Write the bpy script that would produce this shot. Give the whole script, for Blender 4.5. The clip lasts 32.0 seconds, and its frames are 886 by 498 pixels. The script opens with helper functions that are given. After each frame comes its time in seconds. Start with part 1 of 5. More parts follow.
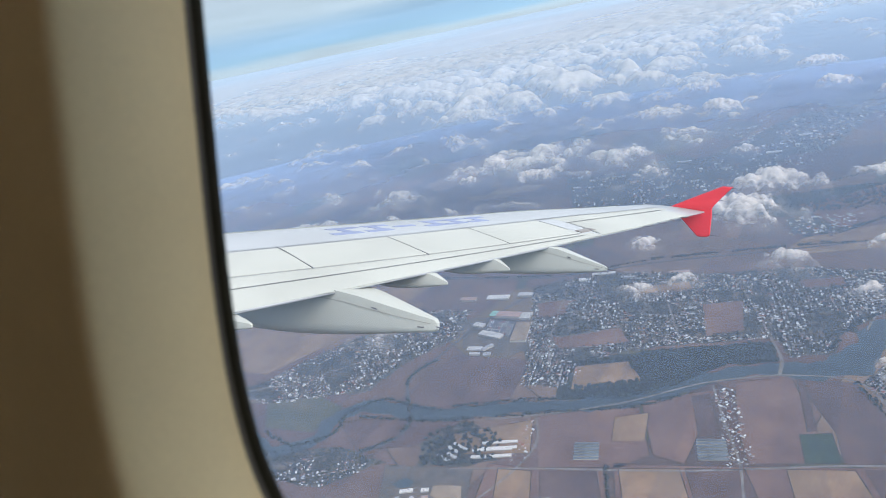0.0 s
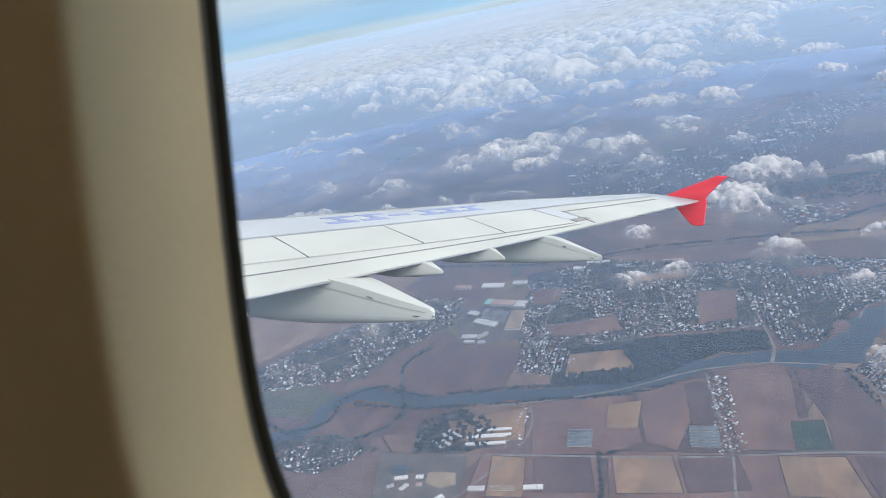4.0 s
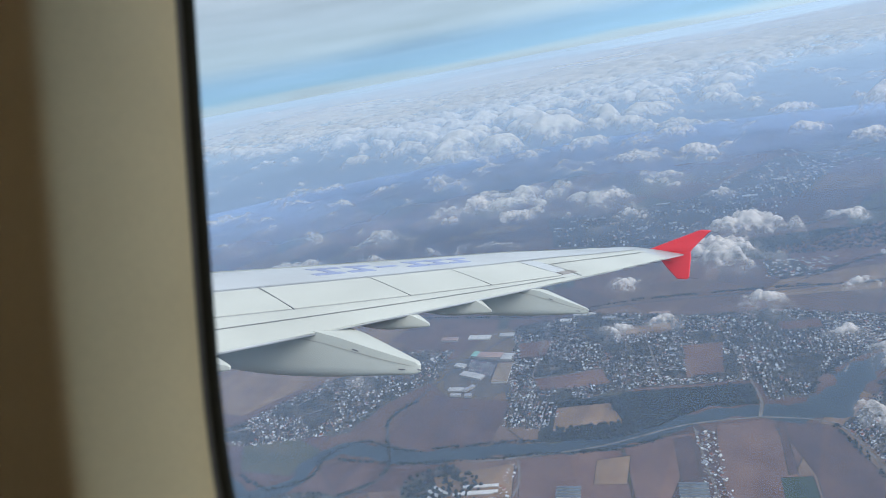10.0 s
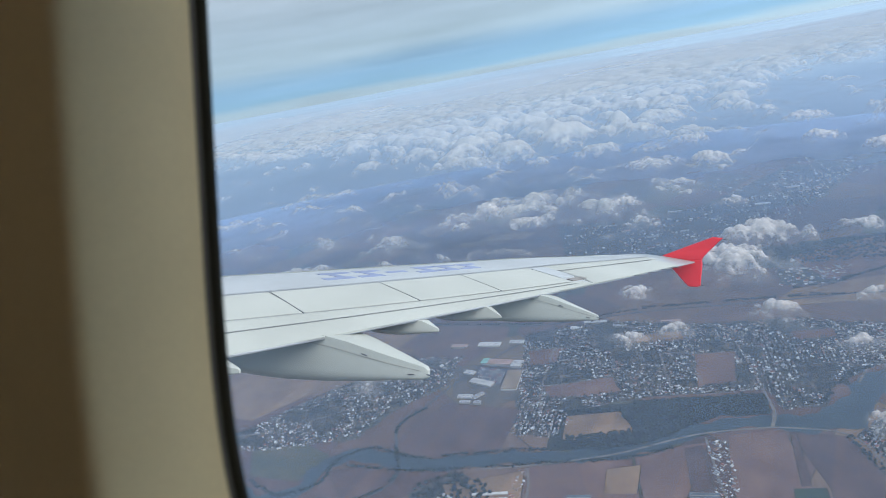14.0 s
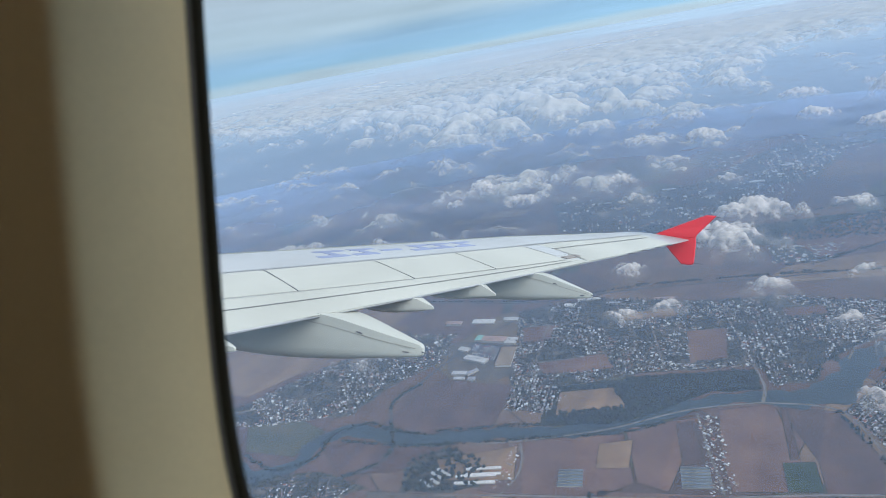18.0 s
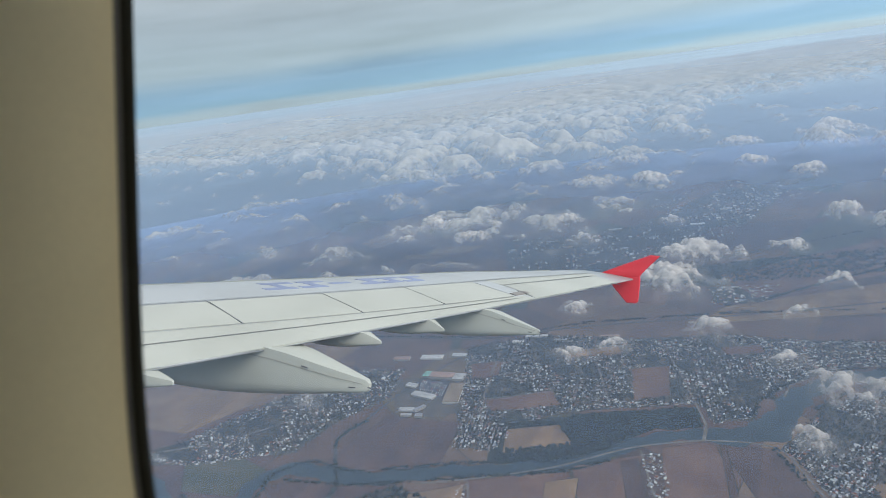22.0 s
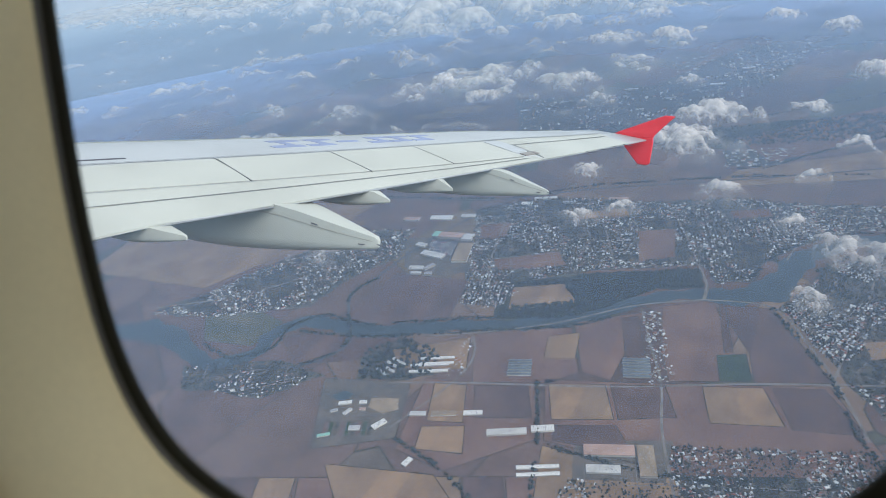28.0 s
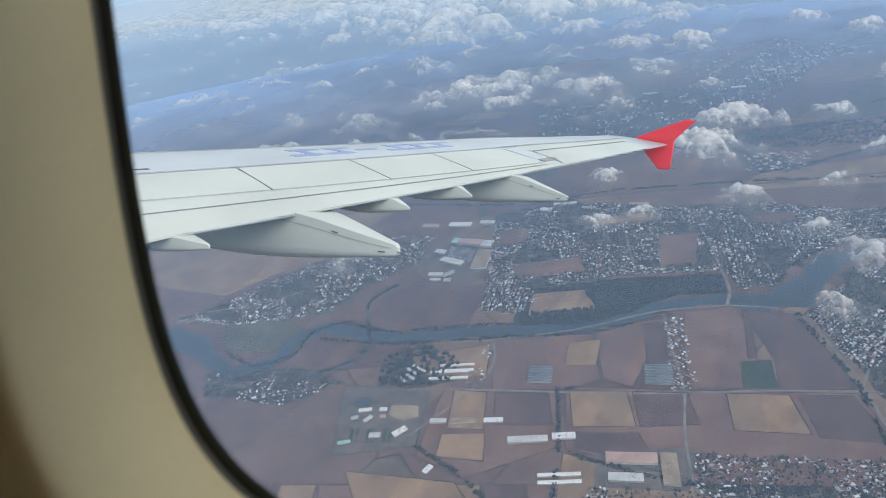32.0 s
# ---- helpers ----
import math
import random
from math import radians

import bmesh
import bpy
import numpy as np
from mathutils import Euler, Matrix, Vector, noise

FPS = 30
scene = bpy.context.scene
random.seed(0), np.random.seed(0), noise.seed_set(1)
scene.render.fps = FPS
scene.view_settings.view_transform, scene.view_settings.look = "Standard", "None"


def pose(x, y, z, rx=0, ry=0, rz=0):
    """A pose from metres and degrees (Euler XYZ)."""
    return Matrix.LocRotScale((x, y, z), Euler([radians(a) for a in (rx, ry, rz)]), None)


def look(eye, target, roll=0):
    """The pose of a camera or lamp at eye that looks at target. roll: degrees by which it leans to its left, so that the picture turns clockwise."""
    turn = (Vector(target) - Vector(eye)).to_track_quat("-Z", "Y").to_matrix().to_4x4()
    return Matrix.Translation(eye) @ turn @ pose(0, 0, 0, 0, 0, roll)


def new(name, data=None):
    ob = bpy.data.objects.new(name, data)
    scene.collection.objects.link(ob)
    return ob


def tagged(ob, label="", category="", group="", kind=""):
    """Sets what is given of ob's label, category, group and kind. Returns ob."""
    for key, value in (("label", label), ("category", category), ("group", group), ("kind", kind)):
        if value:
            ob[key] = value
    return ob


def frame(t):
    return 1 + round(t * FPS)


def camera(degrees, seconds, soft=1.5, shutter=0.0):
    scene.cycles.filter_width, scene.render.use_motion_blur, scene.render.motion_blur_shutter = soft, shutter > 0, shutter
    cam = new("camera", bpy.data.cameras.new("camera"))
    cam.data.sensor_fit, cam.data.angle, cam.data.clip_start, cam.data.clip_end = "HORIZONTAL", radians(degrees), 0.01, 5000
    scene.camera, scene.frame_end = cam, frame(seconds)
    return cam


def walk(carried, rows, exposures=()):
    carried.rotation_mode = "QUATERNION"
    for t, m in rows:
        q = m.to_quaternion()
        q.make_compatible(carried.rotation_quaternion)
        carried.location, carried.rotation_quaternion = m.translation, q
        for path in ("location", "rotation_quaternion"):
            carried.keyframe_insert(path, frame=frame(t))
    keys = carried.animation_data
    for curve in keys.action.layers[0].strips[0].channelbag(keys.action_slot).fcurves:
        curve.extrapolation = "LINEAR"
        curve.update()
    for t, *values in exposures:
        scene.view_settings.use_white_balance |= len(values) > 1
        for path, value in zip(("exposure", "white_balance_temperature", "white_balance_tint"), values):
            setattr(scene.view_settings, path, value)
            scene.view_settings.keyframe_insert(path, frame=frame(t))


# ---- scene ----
# A seat by an airliner's window over farmland: x aft, y outboard, z up in the aircraft, which banks to the right over the ground.
ALT = 700.0
AIR = Matrix.Translation((0, 0, ALT)) @ pose(0, 0, 0, -19.28, 2.68, -0.46)

cam = camera(68, 32.0, soft=0.6)
# a phone's small aperture, focused on the wing: the window close by is soft
cam.data.dof.use_dof, cam.data.dof.focus_distance, cam.data.dof.aperture_fstop = True, 14.0, 10.7
ROWS = [
    (0.0, -0.0035, 0.0059, -0.0102, 86.75, -0.55, 30.00),
    (0.5, -0.0049, 0.0062, -0.0122, 85.84, -1.31, 29.65),
    (1.0, -0.0048, 0.0065, -0.0076, 85.31, -2.07, 29.06),
    (1.5, 0.0049, 0.0077, -0.0068, 84.95, -2.84, 27.69),
    (2.0, 0.0062, 0.0047, -0.0012, 83.85, -2.23, 27.72),
    (2.5, -0.0028, 0.0005, 0.0003, 84.40, -1.15, 28.13),
    (3.0, -0.0026, 0.0004, 0.0049, 85.20, -1.14, 28.75),
    (3.5, -0.0112, 0.0011, 0.0028, 86.03, -0.91, 29.25),
    (5.5, -0.0122, 0.0102, 0.0028, 83.87, -0.05, 29.84),
    (6.0, -0.0104, 0.0094, 0.0015, 84.66, -0.33, 28.87),
    (6.5, -0.0114, 0.0108, -0.0016, 85.99, -0.69, 28.14),
    (7.0, -0.0154, 0.0102, 0.0063, 87.93, -0.77, 27.93),
    (7.5, -0.0090, 0.0110, 0.0058, 88.25, -0.88, 27.87),
    (8.0, -0.0159, 0.0085, 0.0085, 88.32, -0.75, 28.16),
    (8.5, -0.0158, 0.0085, 0.0029, 89.14, -0.97, 28.14),
    (9.0, -0.0187, 0.0090, 0.0130, 89.48, -1.04, 28.31),
    (9.5, -0.0176, 0.0083, 0.0136, 89.93, -0.98, 28.31),
    (10.0, -0.0116, 0.0072, 0.0115, 90.23, -1.01, 28.42),
    (10.5, -0.0127, 0.0056, 0.0132, 90.44, -1.27, 28.56),
    (11.0, -0.0101, 0.0078, 0.0165, 90.52, -1.10, 28.88),
    (11.5, -0.0095, 0.0049, 0.0085, 90.65, -1.47, 29.10),
    (12.0, -0.0071, 0.0052, 0.0010, 90.91, -1.38, 29.10),
    (12.5, -0.0057, 0.0042, -0.0002, 91.08, -1.30, 29.13),
    (13.0, -0.0042, 0.0048, 0.0042, 91.12, -1.27, 29.18),
    (13.5, -0.0045, 0.0021, -0.0033, 91.20, -1.19, 29.39),
    (14.0, -0.0038, 0.0021, -0.0018, 90.77, -1.40, 29.31),
    (14.5, -0.0006, 0.0004, -0.0037, 90.38, -1.92, 29.25),
    (16.5, -0.0033, -0.0051, 0.0029, 89.37, -1.82, 29.05),
    (17.0, 0.0021, -0.0039, -0.0015, 89.46, -1.68, 29.08),
    (17.5, -0.0048, -0.0028, 0.0071, 89.16, -1.61, 29.04),
    (18.0, -0.0048, 0.0005, 0.0064, 88.82, -1.42, 28.83),
    (18.5, 0.0038, 0.0063, 0.0081, 88.39, -1.65, 27.13),
    (19.0, 0.0118, 0.0129, 0.0082, 89.32, -1.81, 22.98),
    (19.5, 0.0070, 0.0113, 0.0045, 89.84, -1.74, 23.08),
    (20.0, 0.0050, 0.0119, 0.0040, 90.78, -1.96, 23.14),
    (20.5, 0.0096, 0.0127, -0.0013, 90.63, -2.23, 23.32),
    (21.0, 0.0020, 0.0078, 0.0008, 90.86, -2.31, 23.64),
    (21.5, -0.0007, 0.0079, 0.0019, 91.54, -2.67, 24.07),
    (22.0, -0.0043, 0.0092, 0.0035, 92.01, -2.61, 24.48),
    (22.5, 0.0027, 0.0118, 0.0043, 92.05, -2.74, 24.74),
    (23.0, 0.0060, 0.0149, 0.0067, 91.61, -1.80, 25.19),
    (23.5, 0.0014, 0.0128, 0.0105, 90.99, -0.99, 25.47),
    (24.0, -0.0034, 0.0106, 0.0180, 91.41, -0.88, 25.76),
    (24.5, -0.0021, 0.0103, 0.0096, 91.70, -0.89, 25.70),
    (25.0, -0.0134, 0.0073, 0.0034, 91.92, -1.21, 25.75),
    (25.5, 0.0024, 0.0113, -0.0073, 90.08, -1.34, 25.94),
    (26.0, -0.0014, 0.0080, -0.0079, 84.13, -1.47, 26.10),
    (26.5, 0.0117, 0.0175, -0.0125, 82.11, -1.46, 26.42),
    (28.5, -0.0017, 0.0331, -0.0215, 79.38, -3.45, 24.99),
    (29.0, -0.0068, 0.0327, -0.0211, 78.91, -3.57, 24.98),
    (29.5, -0.0095, 0.0296, -0.0187, 78.31, -3.86, 25.19),
    (30.0, -0.0154, 0.0281, -0.0187, 79.99, -3.62, 25.44),
    (30.5, -0.0117, 0.0198, -0.0144, 80.72, -2.95, 25.72),
    (31.0, -0.0012, 0.0189, -0.0085, 80.69, -2.51, 26.25),
    (31.5, 0.0045, 0.0233, -0.0207, 79.96, -2.22, 26.68),
    (32.0, -0.0043, 0.0271, -0.0189, 80.41, -2.35, 26.92),
]

walk(cam, [(t, AIR @ pose(x, y, z, rx, ry, rz)) for t, x, y, z, rx, ry, rz in ROWS],
     exposures=[(0.0, 0.52, 6850, 15), (3.0, 0.5, 6850, 15), (5.7, 0.42, 6800, 15), (6.6, 0.3, 6600, 13), (9.0, 0.3, 6550, 12), (12.0, 0.3, 6500, 11), (14.0, 0.23, 6500, 11), (17.0, 0.28, 6550, 11), (18.2, 0.28, 6550, 11), (18.9, 0.0, 6550, 10), (19.6, 0.01, 6800, 10), (21.0, 0.04, 7070, 11), (23.0, 0.1, 7070, 11), (24.0, -0.06, 7170, 11), (25.0, 0.04, 7170, 11), (26.0, 0.29, 6800, 11), (28.5, 0.29, 6720, 10), (32.0, 0.31, 6720, 10)])

# ---------------------------------------------------------------- light
SUN_EL, SUN_AZ = 38.0, 94.0  # degrees; azimuth from +y towards +x
world = bpy.data.worlds.new("sky")
scene.world = world
world.use_nodes = True


def node(tree, kind, **sets):
    n = tree.nodes.new(kind)
    for k, v in sets.items():
        if k == "ins":
            for name, val in v.items():
                n.inputs[name].default_value = val
        elif k == "operation":
            n.operation = v
        elif k == "blend_type":
            n.blend_type = v
        elif k == "use_clamp":
            n.use_clamp = v
        elif k == "voronoi_dimensions":
            n.voronoi_dimensions = v
        elif k == "distance":
            n.distance = v
        elif k == "feature":
            n.feature = v
        elif k == "interpolation_type":
            n.interpolation_type = v
        elif k == "attribute_name":
            n.attribute_name = v
        else:
            raise ValueError(k)
    return n


def ramp(tree, stops, fac=None, interp="LINEAR"):
    n = tree.nodes.new("ShaderNodeValToRGB")
    n.color_ramp.interpolation = interp
    while len(n.color_ramp.elements) < len(stops):
        n.color_ramp.elements.new(0.5)
    for e, (p, c) in zip(n.color_ramp.elements, stops):
        e.position = p
        e.color = (*c, 1) if not isinstance(c, (int, float)) else (c, c, c, 1)
    if fac:
        tree.links.new(fac, n.inputs["Fac"])
    return n


def make_sky():
    t = world.node_tree
    t.nodes.clear()
    out = node(t, "ShaderNodeOutputWorld")
    sky = node(t, "ShaderNodeTexSky")
    sky.sky_type, sky.sun_disc = "NISHITA", False
    sky.sun_elevation, sky.sun_rotation = radians(SUN_EL), radians(SUN_AZ)
    sky.air_density, sky.dust_density, sky.ozone_density = 1.2, 1.5, 1.5
    co = node(t, "ShaderNodeTexCoord")
    sep = node(t, "ShaderNodeSeparateXYZ")
    t.links.new(co.outputs["Generated"], sep.inputs[0])
    stretch = node(t, "ShaderNodeMapping", ins={"Scale": (2.2, 2.2, 26.0)})
    t.links.new(co.outputs["Generated"], stretch.inputs[0])
    streak = node(t, "ShaderNodeTexNoise", ins={"Scale": 1.6, "Detail": 6.0, "Roughness": 0.55})
    t.links.new(stretch.outputs[0], streak.inputs["Vector"])
    # high overcast: closed overhead, with a clear blue gap just above the horizon
    half = node(t, "ShaderNodeMath", operation="MULTIPLY_ADD", ins={1: 0.5, 2: 0.5})
    t.links.new(sep.outputs["Z"], half.inputs[0])
    wave = node(t, "ShaderNodeMath", operation="MULTIPLY_ADD", ins={1: 0.014, 2: -0.007})
    t.links.new(streak.outputs["Fac"], wave.inputs[0])
    total = node(t, "ShaderNodeMath", operation="ADD", use_clamp=True)
    t.links.new(half.outputs[0], total.inputs[0])
    t.links.new(wave.outputs[0], total.inputs[1])
    veil = ramp(t, [(0.0, (1.2, 1.6, 2.4)), (0.43, (1.5, 2.25, 3.5)), (0.455, (1.9, 2.8, 4.1)), (0.478, (3.4, 4.6, 5.7)), (0.49, (3.9, 5.2, 6.1)), (0.4965, (4.0, 5.3, 6.2)), (0.4988, (5.3, 6.4, 6.8)), (0.5012, (2.8, 5.1, 7.0)), (0.513, (2.7, 4.9, 7.1)), (0.528, (3.9, 5.4, 6.5)), (0.55, (4.0, 5.3, 6.4)), (0.6, (4.9, 5.8, 6.7)), (1.0, (4.8, 5.5, 6.4))], total.outputs[0])
    body = node(t, "ShaderNodeMixRGB", blend_type="MULTIPLY", ins={"Fac": 1.0})
    tex = ramp(t, [(0.3, 0.88), (0.7, 1.1)], streak.outputs["Fac"])
    t.links.new(veil.outputs[0], body.inputs["Color1"])
    t.links.new(tex.outputs[0], body.inputs["Color2"])
    mix = node(t, "ShaderNodeMixRGB")
    mix.inputs["Fac"].default_value = 0.97
    t.links.new(sky.outputs[0], mix.inputs["Color1"])
    # brighter towards the veiled sun
    side = node(t, "ShaderNodeMapRange", ins={"From Min": -0.5, "From Max": 0.6, "To Min": 0.92, "To Max": 1.48})
    t.links.new(sep.outputs["X"], side.inputs["Value"])
    glow = node(t, "ShaderNodeMixRGB", blend_type="MULTIPLY", ins={"Fac": 1.0})
    t.links.new(body.outputs[0], glow.inputs["Color1"])
    t.links.new(side.outputs[0], glow.inputs["Color2"])
    t.links.new(glow.outputs[0], mix.inputs["Color2"])
    bg = node(t, "ShaderNodeBackground", ins={"Strength": 0.1})
    t.links.new(mix.outputs[0], bg.inputs[0])
    t.links.new(bg.outputs[0], out.inputs[0])


make_sky()
scene.cycles.transparent_max_bounces = 24
sun = new("sun", bpy.data.lights.new("sun", "SUN"))
sun.data.energy, sun.data.angle, sun.data.color = 3.1, radians(44), (1.0, 0.95, 0.88)
SUN_DIR = Vector((math.sin(radians(SUN_AZ)) * math.cos(radians(SUN_EL)), math.cos(radians(SUN_AZ)) * math.cos(radians(SUN_EL)), math.sin(radians(SUN_EL))))
sun.matrix_world = look(SUN_DIR * 100, (0, 0, 0))

# ---------------------------------------------------------------- materials


def material(name, color, rough=0.6, metal=0.0, spread=0.12, scale=1.0, fine=20.0, bump=0.0, second=None, island=0.0, obj=0.0, spec=0.4):
    """A two-scale noise surface: base colour varied by broad stains and fine grain, with relief."""
    m = bpy.data.materials.new(name)
    m.use_nodes = True
    t = m.node_tree
    b = t.nodes["Principled BSDF"]
    b.inputs["Metallic"].default_value = metal
    b.inputs["Specular IOR Level"].default_value = spec
    co = node(t, "ShaderNodeTexCoord")
    broad = node(t, "ShaderNodeTexNoise", ins={"Scale": scale, "Detail": 5.0})
    grain = node(t, "ShaderNodeTexNoise", ins={"Scale": scale * fine, "Detail": 3.0})
    for n in (broad, grain):
        t.links.new(co.outputs["Object"], n.inputs["Vector"])
    c1 = color
    c2 = second or tuple(max(0, c * (1 - 2.2 * spread)) for c in color)
    hi = tuple(min(1, c * (1 + spread)) for c in color)
    r = ramp(t, [(0.3, c2), (0.52, c1), (0.72, hi)], broad.outputs["Fac"])
    mul = node(t, "ShaderNodeMixRGB", blend_type="MULTIPLY", ins={"Fac": 1.0})
    gr = ramp(t, [(0.3, 1 - spread), (0.7, 1.0)], grain.outputs["Fac"])
    t.links.new(r.outputs[0], mul.inputs["Color1"])
    t.links.new(gr.outputs[0], mul.inputs["Color2"])
    last = mul.outputs[0]
    if island or obj:
        src = node(t, "ShaderNodeNewGeometry").outputs["Random Per Island"] if island else node(t, "ShaderNodeObjectInfo").outputs["Random"]
        hsv = node(t, "ShaderNodeHueSaturation")
        amount = island or obj
        lift = node(t, "ShaderNodeMapRange", ins={"To Min": 1 - amount, "To Max": 1 + amount})
        t.links.new(src, lift.inputs["Value"])
        t.links.new(lift.outputs[0], hsv.inputs["Value"])
        t.links.new(last, hsv.inputs["Color"])
        last = hsv.outputs[0]
    t.links.new(last, b.inputs["Base Color"])
    rr = node(t, "ShaderNodeMapRange", ins={"To Min": max(0.02, rough - 0.08), "To Max": min(1, rough + 0.1)})
    t.links.new(grain.outputs["Fac"], rr.inputs["Value"])
    t.links.new(rr.outputs[0], b.inputs["Roughness"])
    if bump:
        bp = node(t, "ShaderNodeBump", ins={"Strength": 0.4, "Distance": bump})
        t.links.new(grain.outputs["Fac"], bp.inputs["Height"])
        t.links.new(bp.outputs[0], b.inputs["Normal"])
    return m


PAINT = material("wing_paint", (0.44, 0.475, 0.45), 0.35, spread=0.05, scale=0.7, fine=30)
PAINT_GREY = material("wing_box_paint", (0.40, 0.445, 0.48), 0.38, spread=0.06, scale=0.6, fine=30)
# Dark grey: shade of panel gaps put into colour; also wicks, vents, stencil.
SEAM = material("gap_shade_and_dark_trim", (0.10, 0.11, 0.14), 0.7, spread=0.2, scale=2)
RED = material("red_paint", (0.82, 0.042, 0.06), 0.45, spread=0.05, scale=2, spec=0.25)
WORN = material("worn_paint_line", (0.26, 0.275, 0.26), 0.6, spread=0.15, scale=6)
BLUE = material("blue_marking", (0.23, 0.29, 0.46), 0.5, spread=0.08, scale=2)
STEEL = material("bare_metal", (0.35, 0.33, 0.31), 0.4, metal=0.6, spread=0.15, scale=4)
DARK = material("dark_rubber", (0.040, 0.044, 0.037), 0.8, spread=0.1, spec=0.15, scale=20)
# Outer lip of the seal: skylight on it is put into this lighter grey.
SEAL_LIP = material("skylit_grey_lip", (0.11, 0.115, 0.115), 0.5, spread=0.1, scale=20)
BEIGE = material("beige_plastic", (0.76, 0.67, 0.42), 0.6, spread=0.05, scale=8, fine=60, bump=0.00015)
CABIN = material("cabin_lining", (0.42, 0.36, 0.25), 0.6, spread=0.06, scale=6, fine=60)
CARPET = material("cabin_carpet", (0.06, 0.06, 0.09), 0.9, spread=0.2, scale=10)

# ---------------------------------------------------------------- mesh helpers


def mesh_of(bm, name, mat, smooth=False):
    me = bpy.data.meshes.new(name)
    bmesh.ops.recalc_face_normals(bm, faces=bm.faces)
    bm.to_mesh(me)
    bm.free()
    me.materials.append(mat)
    if smooth:
        me.shade_smooth()
    return me


def part(name, bm, mat, parent=None, label="", smooth=False):
    ob = new(name, mesh_of(bm, name, mat, smooth))
    if parent:
        ob.parent = parent
    if label:
        tagged(ob, label)
    return ob


def thing(name, label, category, at=Matrix(), group="", kind=""):
    ob = new(name)
    ob.matrix_world = at
    return tagged(ob, label, category, group, kind)


def fast_mesh(name, verts, faces, mats, index=None, smooth=False):
    """A mesh from numpy arrays of vertices and equal-sided faces."""
    verts, faces = np.asarray(verts, dtype=np.float32), np.asarray(faces, dtype=np.int32)
    me = bpy.data.meshes.new(name)
    k = faces.shape[1]
    me.vertices.add(len(verts))
    me.vertices.foreach_set("co", verts.ravel())
    me.loops.add(faces.size)
    me.loops.foreach_set("vertex_index", faces.ravel())
    me.polygons.add(len(faces))
    me.polygons.foreach_set("loop_start", np.arange(0, faces.size, k, dtype=np.int32))
    for m in mats:
        me.materials.append(m)
    if index is not None:
        me.polygons.foreach_set("material_index", np.asarray(index, dtype=np.int32))
    me.polygons.foreach_set("use_smooth", np.full(len(faces), smooth))
    me.update(calc_edges=True)
    me.validate()
    return me


def loft(rings, closed=True, caps=True):
    bm = bmesh.new()
    vs = [[bm.verts.new(p) for p in r] for r in rings]
    n = len(rings[0])
    for a, b in zip(vs, vs[1:]):
        for i in range(n if closed else n - 1):
            j = (i + 1) % n
            bm.faces.new((a[i], a[j], b[j], b[i]))
    if caps and closed:
        bm.faces.new(vs[0])
        bm.faces.new(vs[-1][::-1])
    return bm


def slab(poly, z0, z1):
    """A flat prism over a polygon of (x, y)."""
    bm = bmesh.new()
    lo, hi = [bm.verts.new((x, y, z0)) for x, y in poly], [bm.verts.new((x, y, z1)) for x, y in poly]
    bm.faces.new(hi)
    bm.faces.new(lo[::-1])
    for i in range(len(poly)):
        j = (i + 1) % len(poly)
        bm.faces.new((lo[i], lo[j], hi[j], hi[i]))
    return bm


def box(bm, lo, hi):
    v = [bm.verts.new((x, y, z)) for z in (lo[2], hi[2]) for y in (lo[1], hi[1]) for x in (lo[0], hi[0])]
    for f in ((0, 1, 3, 2), (4, 5, 7, 6), (0, 1, 5, 4), (2, 3, 7, 6), (0, 2, 6, 4), (1, 3, 7, 5)):
        bm.faces.new([v[i] for i in f])


# ---------------------------------------------------------------- the wing


def wing_te(y):
    return -5.4 + 0.305 * (max(y, 4.5) - 4.5)


def wing_le(y):
    return -9.2 + 0.524 * (y - 4.5)


def wing_z(y):
    return -0.969 + 0.101 * (y - 6.03) + 0.0012 * max(0, y - 6) ** 2


def incidence(y):
    return 0.125 if y < 12 else 0.125 - 0.065 * (y - 12) / 3


def wing_at(y, s, lift=0.0, side=1):
    """A point of the wing's skin at span y and chord fraction s (0 leading edge); side -1: lower skin."""
    c = wing_te(y) - wing_le(y)
    s = min(max(s, 0), 1)
    yt = 5 * 0.11 * (0.2969 * math.sqrt(s) - 0.126 * s - 0.3516 * s * s + 0.2843 * s ** 3 - 0.1015 * s ** 4)
    z = wing_z(y) + incidence(y) * c * (1 - s) + (c * yt + 0.01 + lift if side > 0 else -0.75 * c * yt - 0.012 - lift)
    return Vector((wing_le(y) + s * c, y, z))


